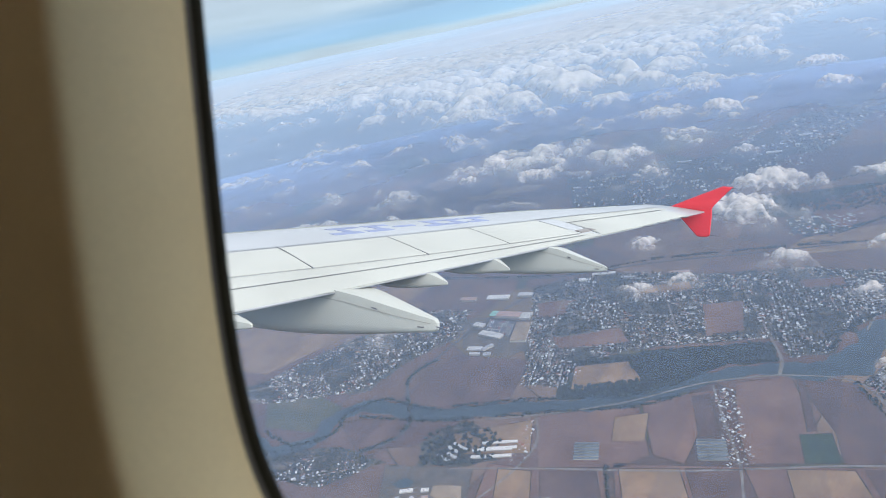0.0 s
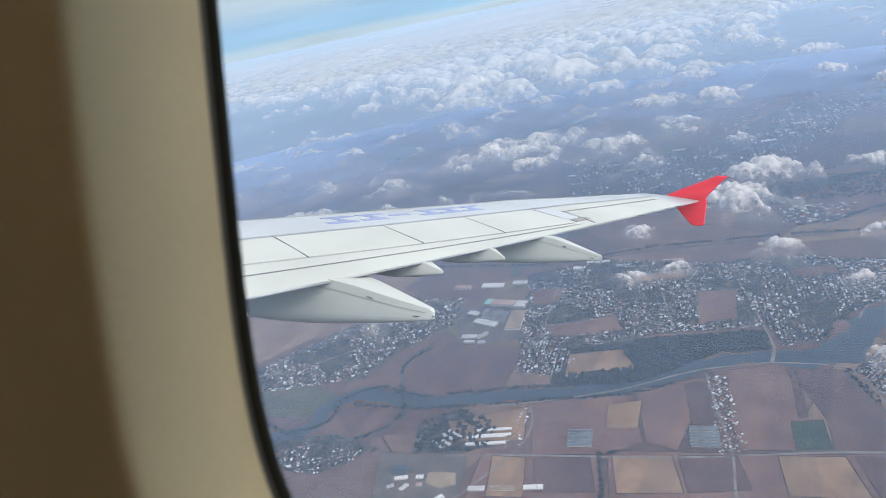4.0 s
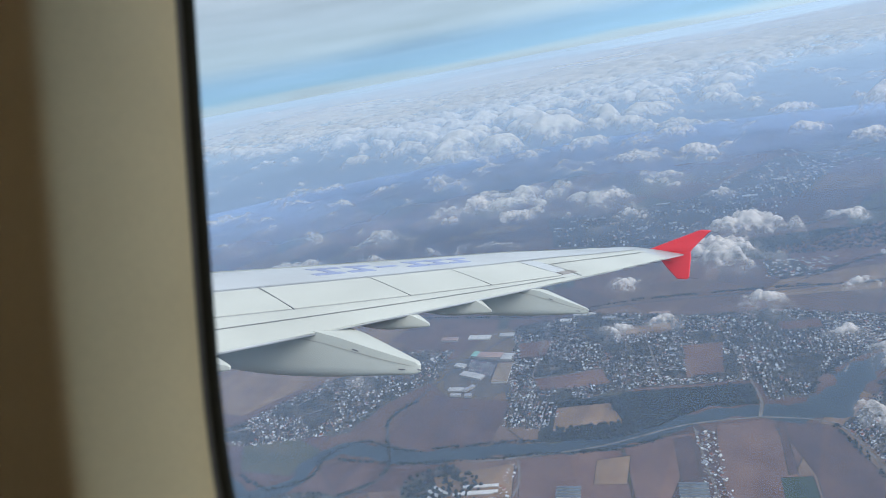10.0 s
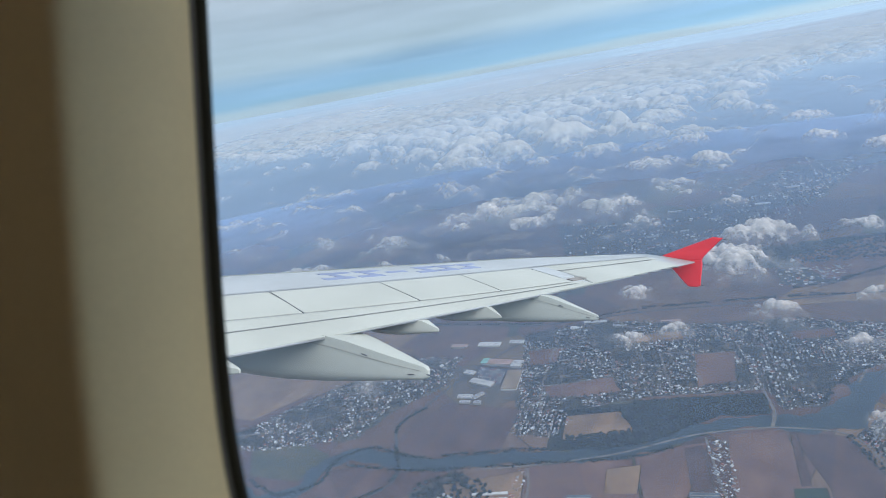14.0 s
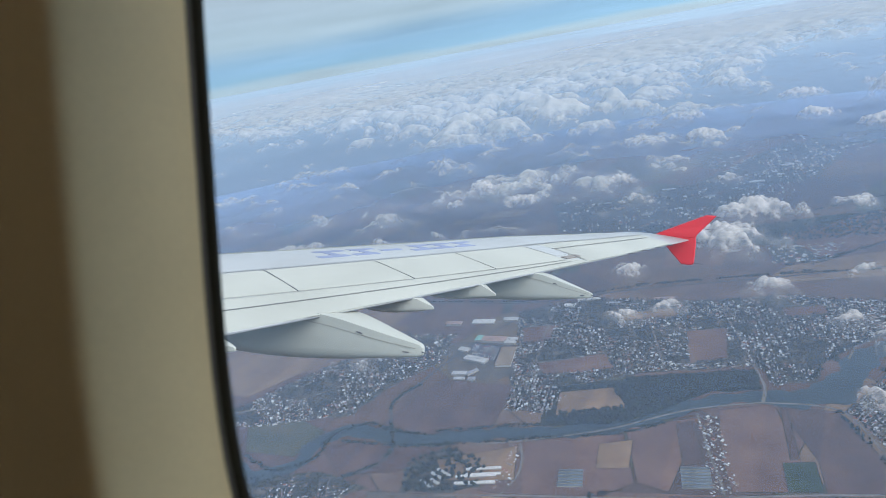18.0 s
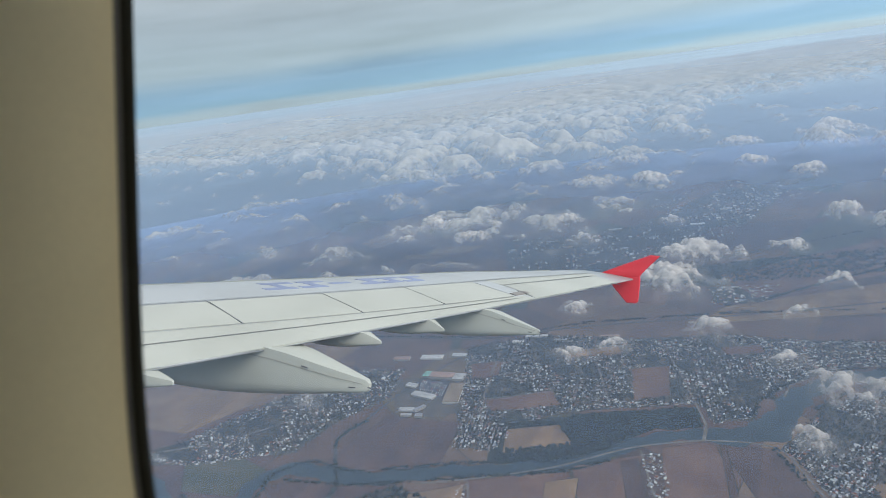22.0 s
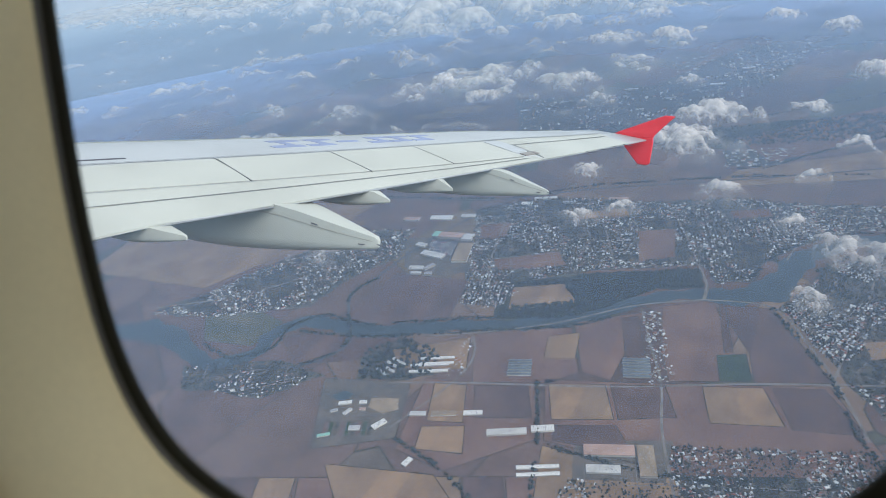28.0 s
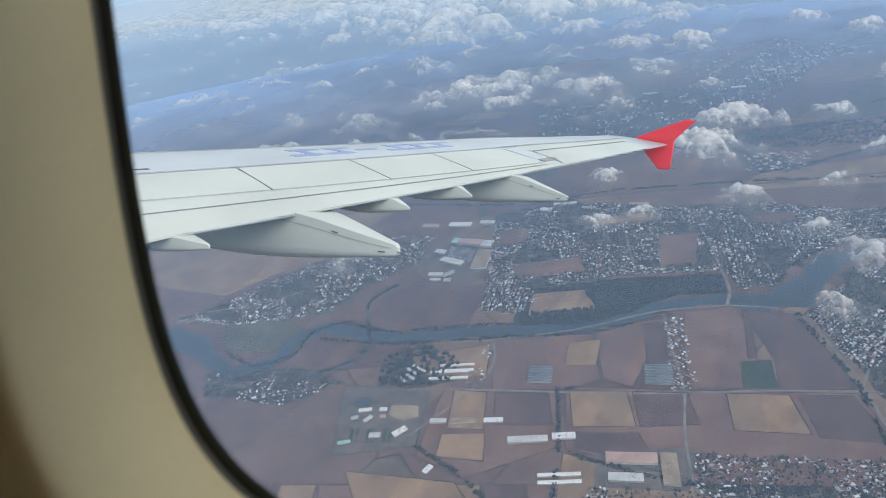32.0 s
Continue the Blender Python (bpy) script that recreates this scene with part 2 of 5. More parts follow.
def build_wing():
    wing = thing("aircraft_wing", "white airliner wing with flap fairings and a red wingtip fence", "aircraft wing", AIR)
    ss = [0.5 - 0.5 * math.cos(math.pi * i / 22) for i in range(23)]
    ys = [0.15, 1.5, 3.0, 4.5] + [5.2 + 0.7 * i for i in range(15)]
    rings = [[wing_at(y, s) for s in ss] + [wing_at(y, s, side=-1) for s in ss[::-1]] for y in ys]
    part("wing_skin", loft(rings), PAINT_GREY, wing, "pale grey upper wing skin", smooth=True)

    def panel(name, quads, lift, depth, mat, label=""):
        """A raised skin panel: quads is a function of (u, v) in 0..1 giving (y, s)."""
        nu, nv = 10, 5
        top = [[wing_at(*quads(i / nu, j / nv), lift) for j in range(nv + 1)] for i in range(nu + 1)]
        bm = bmesh.new()
        tv = [[bm.verts.new(p) for p in r] for r in top]
        bv = [[bm.verts.new(p - Vector((0, 0, depth))) for p in r] for r in top]
        for i in range(nu):
            for j in range(nv):
                bm.faces.new((tv[i][j], tv[i][j + 1], tv[i + 1][j + 1], tv[i + 1][j]))
                bm.faces.new((bv[i][j], bv[i + 1][j], bv[i + 1][j + 1], bv[i][j + 1]))
        for i in range(nu):
            for j in (0, nv):
                bm.faces.new((tv[i][j], tv[i + 1][j], bv[i + 1][j], bv[i][j]))
        for j in range(nv):
            for i in (0, nu):
                bm.faces.new((tv[i][j], tv[i][j + 1], bv[i][j + 1], bv[i][j]))
        return part(name, bm, mat, wing, label)

    def s_hinge(y):
        return 0.485 + 0.004 * (y - 5)

    def s_spoil(y):
        return 0.752 + 0.0275 * (y - 5)

    def s_lip(y):
        return 0.85 + 0.0165 * (y - 4.75)

    edges = [(4.0, 4.0), (6.62, 6.36), (8.22, 8.0), (9.68, 9.46), (11.12, 11.03)]
    for (a0, a1), (b0, b1) in zip(edges, edges[1:]):
        def quad(u, v, a0=a0, a1=a1, b0=b0, b1=b1):
            y = (a0 + 0.009) * (1 - u) * (1 - v) + (a1 + 0.009) * (1 - u) * v + (b0 - 0.009) * u * (1 - v) + (b1 - 0.009) * u * v
            return y, (s_hinge(y) + 0.02) * (1 - v) + (s_spoil(y) - 0.008) * v
        panel("spoiler", quad, 0.012, 0.02, PAINT, "white spoiler panel")
    panel("flap_shroud", lambda u, v: (4.0 + 7.25 * u, (s_spoil(4.0 + 7.25 * u) + 0.004) * (1 - v) + (s_lip(4.0 + 7.25 * u) - 0.004) * v), 0.008, 0.02, PAINT)
    panel("flap", lambda u, v: (4.0 + 7.3 * u, (s_lip(4.0 + 7.3 * u) + 0.003) * (1 - v) + 1.0 * v), 0.004, 0.02, PAINT, "white trailing edge flap")
    panel("aileron", lambda u, v: (11.45 + 2.9 * u - 0.12 * v, (0.68 + 0.01 * u) * (1 - v) + v), 0.008, 0.02, PAINT, "white aileron")
    panel("tip_panel", lambda u, v: (11.5 + 3.0 * u, 0.52 * (1 - v) + 0.66 * v), 0.008, 0.02, PAINT)
    panel("flap_end_plate", lambda u, v: (11.14 + 0.36 * u - 0.1 * v, 0.55 * (1 - v) + 0.82 * v), 0.014, 0.02, PAINT_GREY, "grey panel at the flap's outer end")
    panel("flap_end_gap", lambda u, v: (11.1 + 0.4 * u, 0.85 * (1 - v) + 0.9 * v), 0.014, 0.02, STEEL, "bare metal gap at the flap's end")
    for a, b in ((0.6, 4.2), (4.3, 7.6), (7.7, 11.0), (11.1, 14.3)):
        panel("slat", lambda u, v, a=a, b=b: (a + (b - a) * u, 0.005 * (1 - v) + 0.1 * v), 0.01, 0.02, PAINT, "white leading edge slat")

    def seam(pts, width, lift=0.016):
        """A dark strip along (y, s) points: painted shade of a panel gap."""
        line = [wing_at(y, s, lift) for y, s in pts]
        bm = bmesh.new()
        pairs = []
        for i, p in enumerate(line):
            d = (line[min(i + 1, len(line) - 1)] - line[max(i - 1, 0)]).normalized()
            side = d.cross(Vector((0, 0, 1))).normalized() * width / 2
            pairs.append((bm.verts.new(p + side), bm.verts.new(p - side)))
        for (a, b), (c, d) in zip(pairs, pairs[1:]):
            bm.faces.new((a, b, d, c))
        return part("seam", bm, SEAM, wing)

    span = [4.0 + 0.35 * i for i in range(31)]
    seam([(y, s_hinge(y)) for y in span], 0.03)
    seam([(y, s_spoil(y)) for y in span if y < 11.1], 0.017)
    seam([(y, s_lip(y)) for y in span if y < 11.2], 0.016)
    for (a0, a1) in edges[1:]:
        seam([(a0 + (a1 - a0) * k / 6, s_hinge(a0) + (s_spoil(a1) - s_hinge(a0)) * k / 6) for k in range(7)], 0.012)
    seam([(11.5 - 0.15 * k / 4, 0.66 + 0.31 * k / 4) for k in range(5)], 0.025)
    seam([(11.5 + 0.28 * k, 0.672) for k in range(11)], 0.026)
    seam([(11.2 + 0.28 * k, 0.505) for k in range(13)], 0.02)
    seam([(4.0 + 0.7 * k, 0.105) for k in range(15)], 0.012)
    # painted bars on the upper skin
    bars = [(9.03, 0.34, 0.295, 0.33)]
    for y, w, s0, s1 in ((8.06, 0.46, 0.225, 0.385), (8.58, 0.4, 0.225, 0.385), (9.58, 0.36, 0.225, 0.385), (9.97, 0.36, 0.225, 0.385), (10.4, 0.36, 0.225, 0.385)):
        bars += [(y + 0.1, w, s0, s0 + 0.04), (y - 0.1, w, s1 - 0.04, s1), (y, 0.12, s0 + 0.04, s1 - 0.04)]
    for y, w, s0, s1 in bars:
        panel("marking", lambda u, v, y=y, w=w, s0=s0, s1=s1: (y + w * (u - 0.5), s0 * (1 - v) + s1 * v), 0.006, 0.012, BLUE, "blue painted bar")
    # stencil strip near the root
    panel("stencil", lambda u, v: (5.2 + 0.55 * u, 0.425 + 0.012 * v), 0.006, 0.01, SEAM, "small dark stencilled bar")

    def fairing(yc, x0, x1, half, drop, name="flap_fairing", end_z=None):
        """A canoe-shaped flap track fairing that hangs under the trailing edge from x0 to x1."""
        rings = []
        te, n = wing_te(yc), 16
        zt = wing_z(yc)
        for k in range(n + 1):
            u = k / n
            x = x0 + (x1 - x0) * u
            w = half * min(1.0, math.sin(min(1, u * 1.7 + 0.12) * math.pi / 2)) * (1 - 0.88 * max(0, (u - 0.6) / 0.4) ** 1.6)
            if x < te:
                s = (x - wing_le(yc)) / (te - wing_le(yc))
                top = wing_at(yc, s, side=-1).z + 0.008
            else:
                top = zt - 0.01 + (end_z + 0.13 * drop / 0.55 - zt) * ((x - te) / (x1 - te))
            belly = end_z - drop * 0.3 * math.sin(min(1.0, (1 - u) / 0.95) * math.pi)
            lead = wing_at(yc, max(0, (x0 - wing_le(yc)) / (te - wing_le(yc))), side=-1).z
            m = max(0, (0.28 - u) / 0.28) ** 1.8
            bottom = belly * (1 - m) + (lead - 0.01) * m
            bottom = min(bottom, top - 0.02)
            ring = []
            for a, b in ((-1, 1), (-0.98, 0.2), (-0.95, -0.45), (-0.91, -0.68), (-0.83, -0.83), (-0.7, -0.94), (-0.5, -0.99), (0.5, -0.99), (0.7, -0.94), (0.83, -0.83), (0.91, -0.68), (0.95, -0.45), (0.98, 0.2), (1, 1), (0.5, 1.03), (-0.5, 1.03)):
                ring.append(Vector((x, yc + a * w, (top + bottom) / 2 + b * (top - bottom) / 2)))
            rings.append(ring)
        tip = sum(rings[-1], Vector()) / len(rings[-1])
        rings.append([p.lerp(tip, 0.45) + Vector((0.035 if half > 0.2 else 0.02, 0, 0)) for p in rings[-1]])
        ob = part(name, loft(rings), PAINT, wing, "white canoe-shaped flap track fairing", smooth=True)
        ob.data.set_sharp_from_angle(angle=radians(32))
        if half > 0.2:
            # split line along the side and two small vents
            for k0, k1, a, z0, z1, hgt in ((9, 15.9, -1.005, 0.86, 0.3, 0.006), (13.6, 13.85, -1.004, 0.62, 0.6, 0.014), (15.4, 15.65, -1.0, -0.3, -0.3, 0.012)):
                bm = bmesh.new()
                pts = []
                for q in range(7):
                    kk = k0 + (k1 - k0) * q / 6
                    i0 = min(int(kk), n - 1)
                    ra, rb, f = rings[i0], rings[i0 + 1], kk - i0
                    zz = z0 + (z1 - z0) * q / 6
                    u = (zz + 0.45) / 1.45
                    lo_a, hi_a = ra[2].lerp(rb[2], f), ra[0].lerp(rb[0], f)
                    p = lo_a.lerp(hi_a, max(0, min(1, u))) + Vector((0, -0.012, 0))
                    pts.append((bm.verts.new(p + Vector((0, 0, hgt / 2))), bm.verts.new(p - Vector((0, 0, hgt / 2)))))
                for (a0, b0), (a1, b1) in zip(pts, pts[1:]):
                    bm.faces.new((a0, b0, b1, a1))
                part("vent" if k1 - k0 < 1 else "split_line", bm, SEAM if k1 - k0 < 1 else WORN, ob)
        return ob

    def wick(a, b, owner):
        """A thin static wick from a to b."""
        a, b = Vector(a), Vector(b)
        d = (b - a).normalized()
        p, q = d.orthogonal().normalized(), d.cross(d.orthogonal().normalized())
        bm = loft([[c + (p * math.cos(k * 2.094) + q * math.sin(k * 2.094)) * r for k in range(3)] for c, r in ((a, 0.008), (b, 0.005))])
        return part("static_wick", bm, SEAM, owner)

    big = fairing(6.34, -8.6, -3.74, 0.39, 0.62, end_z=-1.36)
    out = fairing(10.06, -6.6, -2.90, 0.25, 0.40, end_z=-0.91)
    for yc, x1, z in ((8.72, -3.93, -0.84), (7.5, -4.27, -0.955), (4.75, -4.98, -1.19)):
        fairing(yc, x1 - 1.5, x1, 0.165, 0.26, "flap_hinge_fairing", end_z=z - 0.02)
    wick((-3.72, 6.31, -1.30), (-3.42, 6.33, -1.36), wing)
    wick((-2.92, 10.04, -0.86), (-2.70, 10.04, -0.89), wing)
    for x, z, part_dy in ((-1.72, 0.55, 0), (-2.0, 0.3, 0), (-2.1, 0.0, 0), (-2.12, -0.45, 0)):
        wick((x, 15.12, z), (x + 0.22, 15.12, z - 0.03), wing)
    for y in (12.6, 13.1, 13.6, 14.0):
        p = wing_at(y, 1.0)
        wick(p, p + Vector((0.2, 0.0, -0.015)), wing)

    # wingtip fence: one swept plate up, one down
    fence = new("wingtip_fence")
    fence.parent = wing
    tagged(fence, "red swept wingtip fence")

    def plate(name, outline):
        bm = bmesh.new()
        ring = [Vector(p) for p in outline]
        mid = sum((Vector(p) for p in outline), Vector()) / len(outline)
        lo = [bm.verts.new(p + Vector((0, -0.012, 0))) for p in ring]
        hi = [bm.verts.new(p + Vector((0, 0.012, 0))) for p in ring]
        li = [bm.verts.new(p.lerp(mid, 0.07) + Vector((0, -0.026, 0))) for p in ring]
        ho = [bm.verts.new(p.lerp(mid, 0.07) + Vector((0, 0.026, 0))) for p in ring]
        for i in range(len(ring)):
            j = (i + 1) % len(ring)
            bm.faces.new((lo[i], lo[j], hi[j], hi[i]))
            bm.faces.new((lo[i], lo[j], li[j], li[i]))
            bm.faces.new((hi[i], hi[j], ho[j], ho[i]))
        bm.faces.new(li)
        bm.faces.new(ho[::-1])
        return part(name, bm, RED, fence)

    plate("upper_fence", [(-3.0, 15.1, 0.11), (-2.84, 15.1, 0.19), (-2.3, 15.11, 0.41), (-1.86, 15.12, 0.585), (-1.66, 15.12, 0.565), (-1.86, 15.12, 0.36), (-2.03, 15.1, 0.17), (-2.08, 15.1, 0.08)])
    plate("lower_fence", [(-2.86, 15.1, 0.10), (-2.07, 15.1, 0.1), (-2.06, 15.1, 0.0), (-2.09, 15.09, -0.46), (-2.15, 15.09, -0.5), (-2.34, 15.09, -0.49), (-2.44, 15.09, -0.38)])
    return wing


build_wing()

# ---------------------------------------------------------------- the cabin window
WIN = dict(cx=-0.0642, cz=0.0426, a=0.1262, a2=0.129, n2=2.1, b=0.1871, n=4.26, y=0.1613, lean=0.1058)


def win_ring(grow, dy, count=96):
    """The window's rounded outline, grown by so many metres and shifted dy outboard."""
    pts = []
    for k in range(count):
        th = 2 * math.pi * k / count
        c, s = math.cos(th), math.sin(th)
        e = 2 / (WIN["n"] if c < 0 or s > 0 else WIN["n2"])
        x = ((WIN["a"] if c < 0 else WIN["a2"]) + grow) * math.copysign(abs(c) ** e, c)
        z = (WIN["b"] + grow) * math.copysign(abs(s) ** e, s)
        pts.append(Vector((WIN["cx"] + x, WIN["y"] + dy - WIN["lean"] * z, WIN["cz"] + z)))
    return pts


def build_window():
    win = thing("cabin_window", "oval cabin window with beige reveal and dark seal", "window", AIR, kind="structure")
    reveal = ((0.0027, -0.0016), (0.0040, -0.006), (0.0068, -0.016), (0.0097, -0.027), (0.0122, -0.0355), (0.0134, -0.0392), (0.0146, -0.0415), (0.0162, -0.0429), (0.0185, -0.0436), (0.023, -0.0442), (0.030, -0.0450))
    part("window_reveal", loft([win_ring(*g) for g in reveal], caps=False), BEIGE, win, "beige plastic window reveal", smooth=True)
    part("retainer_ring", loft([win_ring(*g) for g in ((0.0028, -0.0018), (0.0022, -0.0014), (0.0018, 0.0002))], caps=False), SEAL_LIP, win, "outer lip of the window seal, painted sky-lit grey", smooth=True)
    part("window_seal", loft([win_ring(*g) for g in ((0.0019, 0.0), (0.0008, 0.0001), (-0.0005, 0.0006), (-0.0015, 0.0013), (-0.0019, 0.0022))], caps=False), DARK, win, "dark rubber window seal", smooth=True)
    m = bpy.data.materials.new("window_pane")
    m.use_nodes = True
    t = m.node_tree
    t.nodes.clear()
    out = node(t, "ShaderNodeOutputMaterial")
    clear = node(t, "ShaderNodeBsdfTransparent", ins={"Color": (0.97, 0.98, 0.99, 1)})
    film = node(t, "ShaderNodeBsdfTranslucent", ins={"Color": (0.75, 0.82, 0.95, 1)})
    co = node(t, "ShaderNodeTexCoord")
    smudge = node(t, "ShaderNodeTexNoise", ins={"Scale": 9.0, "Detail": 4.0})
    t.links.new(co.outputs["Object"], smudge.inputs["Vector"])
    fac = node(t, "ShaderNodeMapRange", ins={"From Min": 0.3, "From Max": 0.75, "To Min": 0.05, "To Max": 0.10})
    t.links.new(smudge.outputs["Fac"], fac.inputs["Value"])
    mix = node(t, "ShaderNodeMixShader")
    t.links.new(fac.outputs[0], mix.inputs["Fac"])
    t.links.new(clear.outputs[0], mix.inputs[1])
    t.links.new(film.outputs[0], mix.inputs[2])
    t.links.new(mix.outputs[0], out.inputs[0])
    bm = bmesh.new()
    bm.faces.new([bm.verts.new(p) for p in win_ring(-0.0016, 0.0019)])
    pane = part("pane", bm, m, win, "slightly hazy acrylic pane")
    pane.visible_shadow = False


build_window()


def build_cabin():
    # side panel round the reveal
    wall = thing("wall_side", "beige moulded cabin side panel round the window", "wall", AIR, kind="structure")
    inner = win_ring(0.0295, -0.0449)
    rect = []
    for p in inner:
        d = Vector((p.x - WIN["cx"], 0, p.z - WIN["cz"]))
        k = min(0.55 / max(1e-6, abs(d.x)), (0.32 if d.z > 0 else 0.5) / max(1e-6, abs(d.z)))
        q = Vector((WIN["cx"], 0, WIN["cz"])) + d * k
        q.y = WIN["y"] - 0.056 - WIN["lean"] * (q.z - WIN["cz"])
        rect.append(q)
    mids = [[a.lerp(b, u) for a, b in zip(inner, rect)] for u in (0.02, 0.08, 0.3)]
    part("panel", loft([inner, *mids, rect], caps=False), BEIGE, wall, smooth=True)
    R, cy, cz = 1.98, -1.70, -0.45
    bm = bmesh.new()
    box(bm, (-1.74, cy - 1.78, -1.09), (1.64, cy + 1.78, -1.03))
    floor = part("floor", bm, CARPET)
    floor.matrix_world = AIR
    tagged(floor, "dark blue cabin carpet floor", "floor", kind="structure")
    for name, x, label in (("wall_front", -1.75, "beige cabin partition ahead"), ("wall_rear", 1.65, "beige cabin partition behind")):
        ring = [(cy + 1.88 * math.cos(2 * math.pi * k / 40), cz + 1.88 * math.sin(2 * math.pi * k / 40)) for k in range(40)]
        ob = part(name, loft([[(x + dx, y, z) for y, z in ring] for dx in (-0.03, 0.03)]), CABIN)
        ob.matrix_world = AIR
        tagged(ob, label, "wall", kind="structure")
    # unseen ceiling light strip over the seats, added to lift the dark side panel
    lit = bpy.data.materials.new("lamp_diffuser")
    lit.use_nodes = True
    sh = lit.node_tree.nodes["Principled BSDF"]
    sh.inputs["Emission Color"].default_value = (1.0, 0.72, 0.45, 1)
    sh.inputs["Emission Strength"].default_value = 3.0
    strip_light = thing("ceiling_fill_light", "unseen warm light strip along the ceiling, added to light the side panel", "lamp", AIR)
    bm = bmesh.new()
    box(bm, (-1.5, -1.1, 1.31), (1.4, -0.86, 1.335))
    part("light_housing", bm, CABIN, strip_light)
    bm = bmesh.new()
    box(bm, (-1.48, -1.08, 1.295), (1.38, -0.88, 1.309))
    part("diffuser", bm, lit, strip_light, "glowing warm white diffuser")
    # lining and outer skin, with the window's opening and a band of windows on the far side
    th0, th1 = (math.asin((WIN["cz"] + k * 0.29 - cz) / R) for k in (-1, 1))
    th = sorted([th0, th1] + [math.pi * 2 * k / 40 - math.pi for k in range(40)])
    for name, rad, xs, mat, label in (("wall_lining", 1.90, [-1.75, -1.2, -0.7, WIN["cx"] - 0.45, WIN["cx"] + 0.3, 0.8, 1.2, 1.65], CABIN, "beige curved cabin lining and ceiling"),
                                      ("fuselage_skin", R, [-17.0, -16.6, -15.6, -14.0, -12.0, -9.5, -7.0, -4.0, -1.75, -1.2, -0.7, WIN["cx"] - 0.45, WIN["cx"] + 0.3, 0.8, 1.2, 1.65, 4.0, 8.0, 12.0, 15.0, 17.0], PAINT, "white aluminium fuselage skin")):
        bm = bmesh.new()
        grid = []
        for x in xs:
            # the nose is blunt, the tail tapers and rises
            f = max(0.02, 1 - max(0, (-12 - x) / 5) ** 2) ** 0.5 if x < -12 else 1 - 0.93 * max(0, (x - 5) / 12) ** 1.4
            up = 0.8 * rad * (1 - f) if x > 0 else -0.25 * rad * (1 - f)
            grid.append([bm.verts.new((x, cy + f * rad * math.cos(a), cz + up + f * rad * math.sin(a))) for a in th])
        for i in range(len(xs) - 1):
            for j in range(len(th)):
                k = (j + 1) % len(th)
                if xs[i] == WIN["cx"] - 0.45 and th0 - 1e-6 <= th[j] < th1 - 1e-6:
                    continue
                if xs[i] in (-1.2, -0.7, WIN["cx"] - 0.45, 0.8) and math.cos(th[j]) < -0.93 and th[j] > 2.6:
                    continue
                bm.faces.new((grid[i][j], grid[i][k], grid[i + 1][k], grid[i + 1][j]))
        skin = part(name, bm, mat, smooth=True)
        skin.matrix_world = AIR
        tagged(skin, label, "wall" if rad < R else "fuselage", kind="structure")


build_cabin()

# ---------------------------------------------------------------- the land


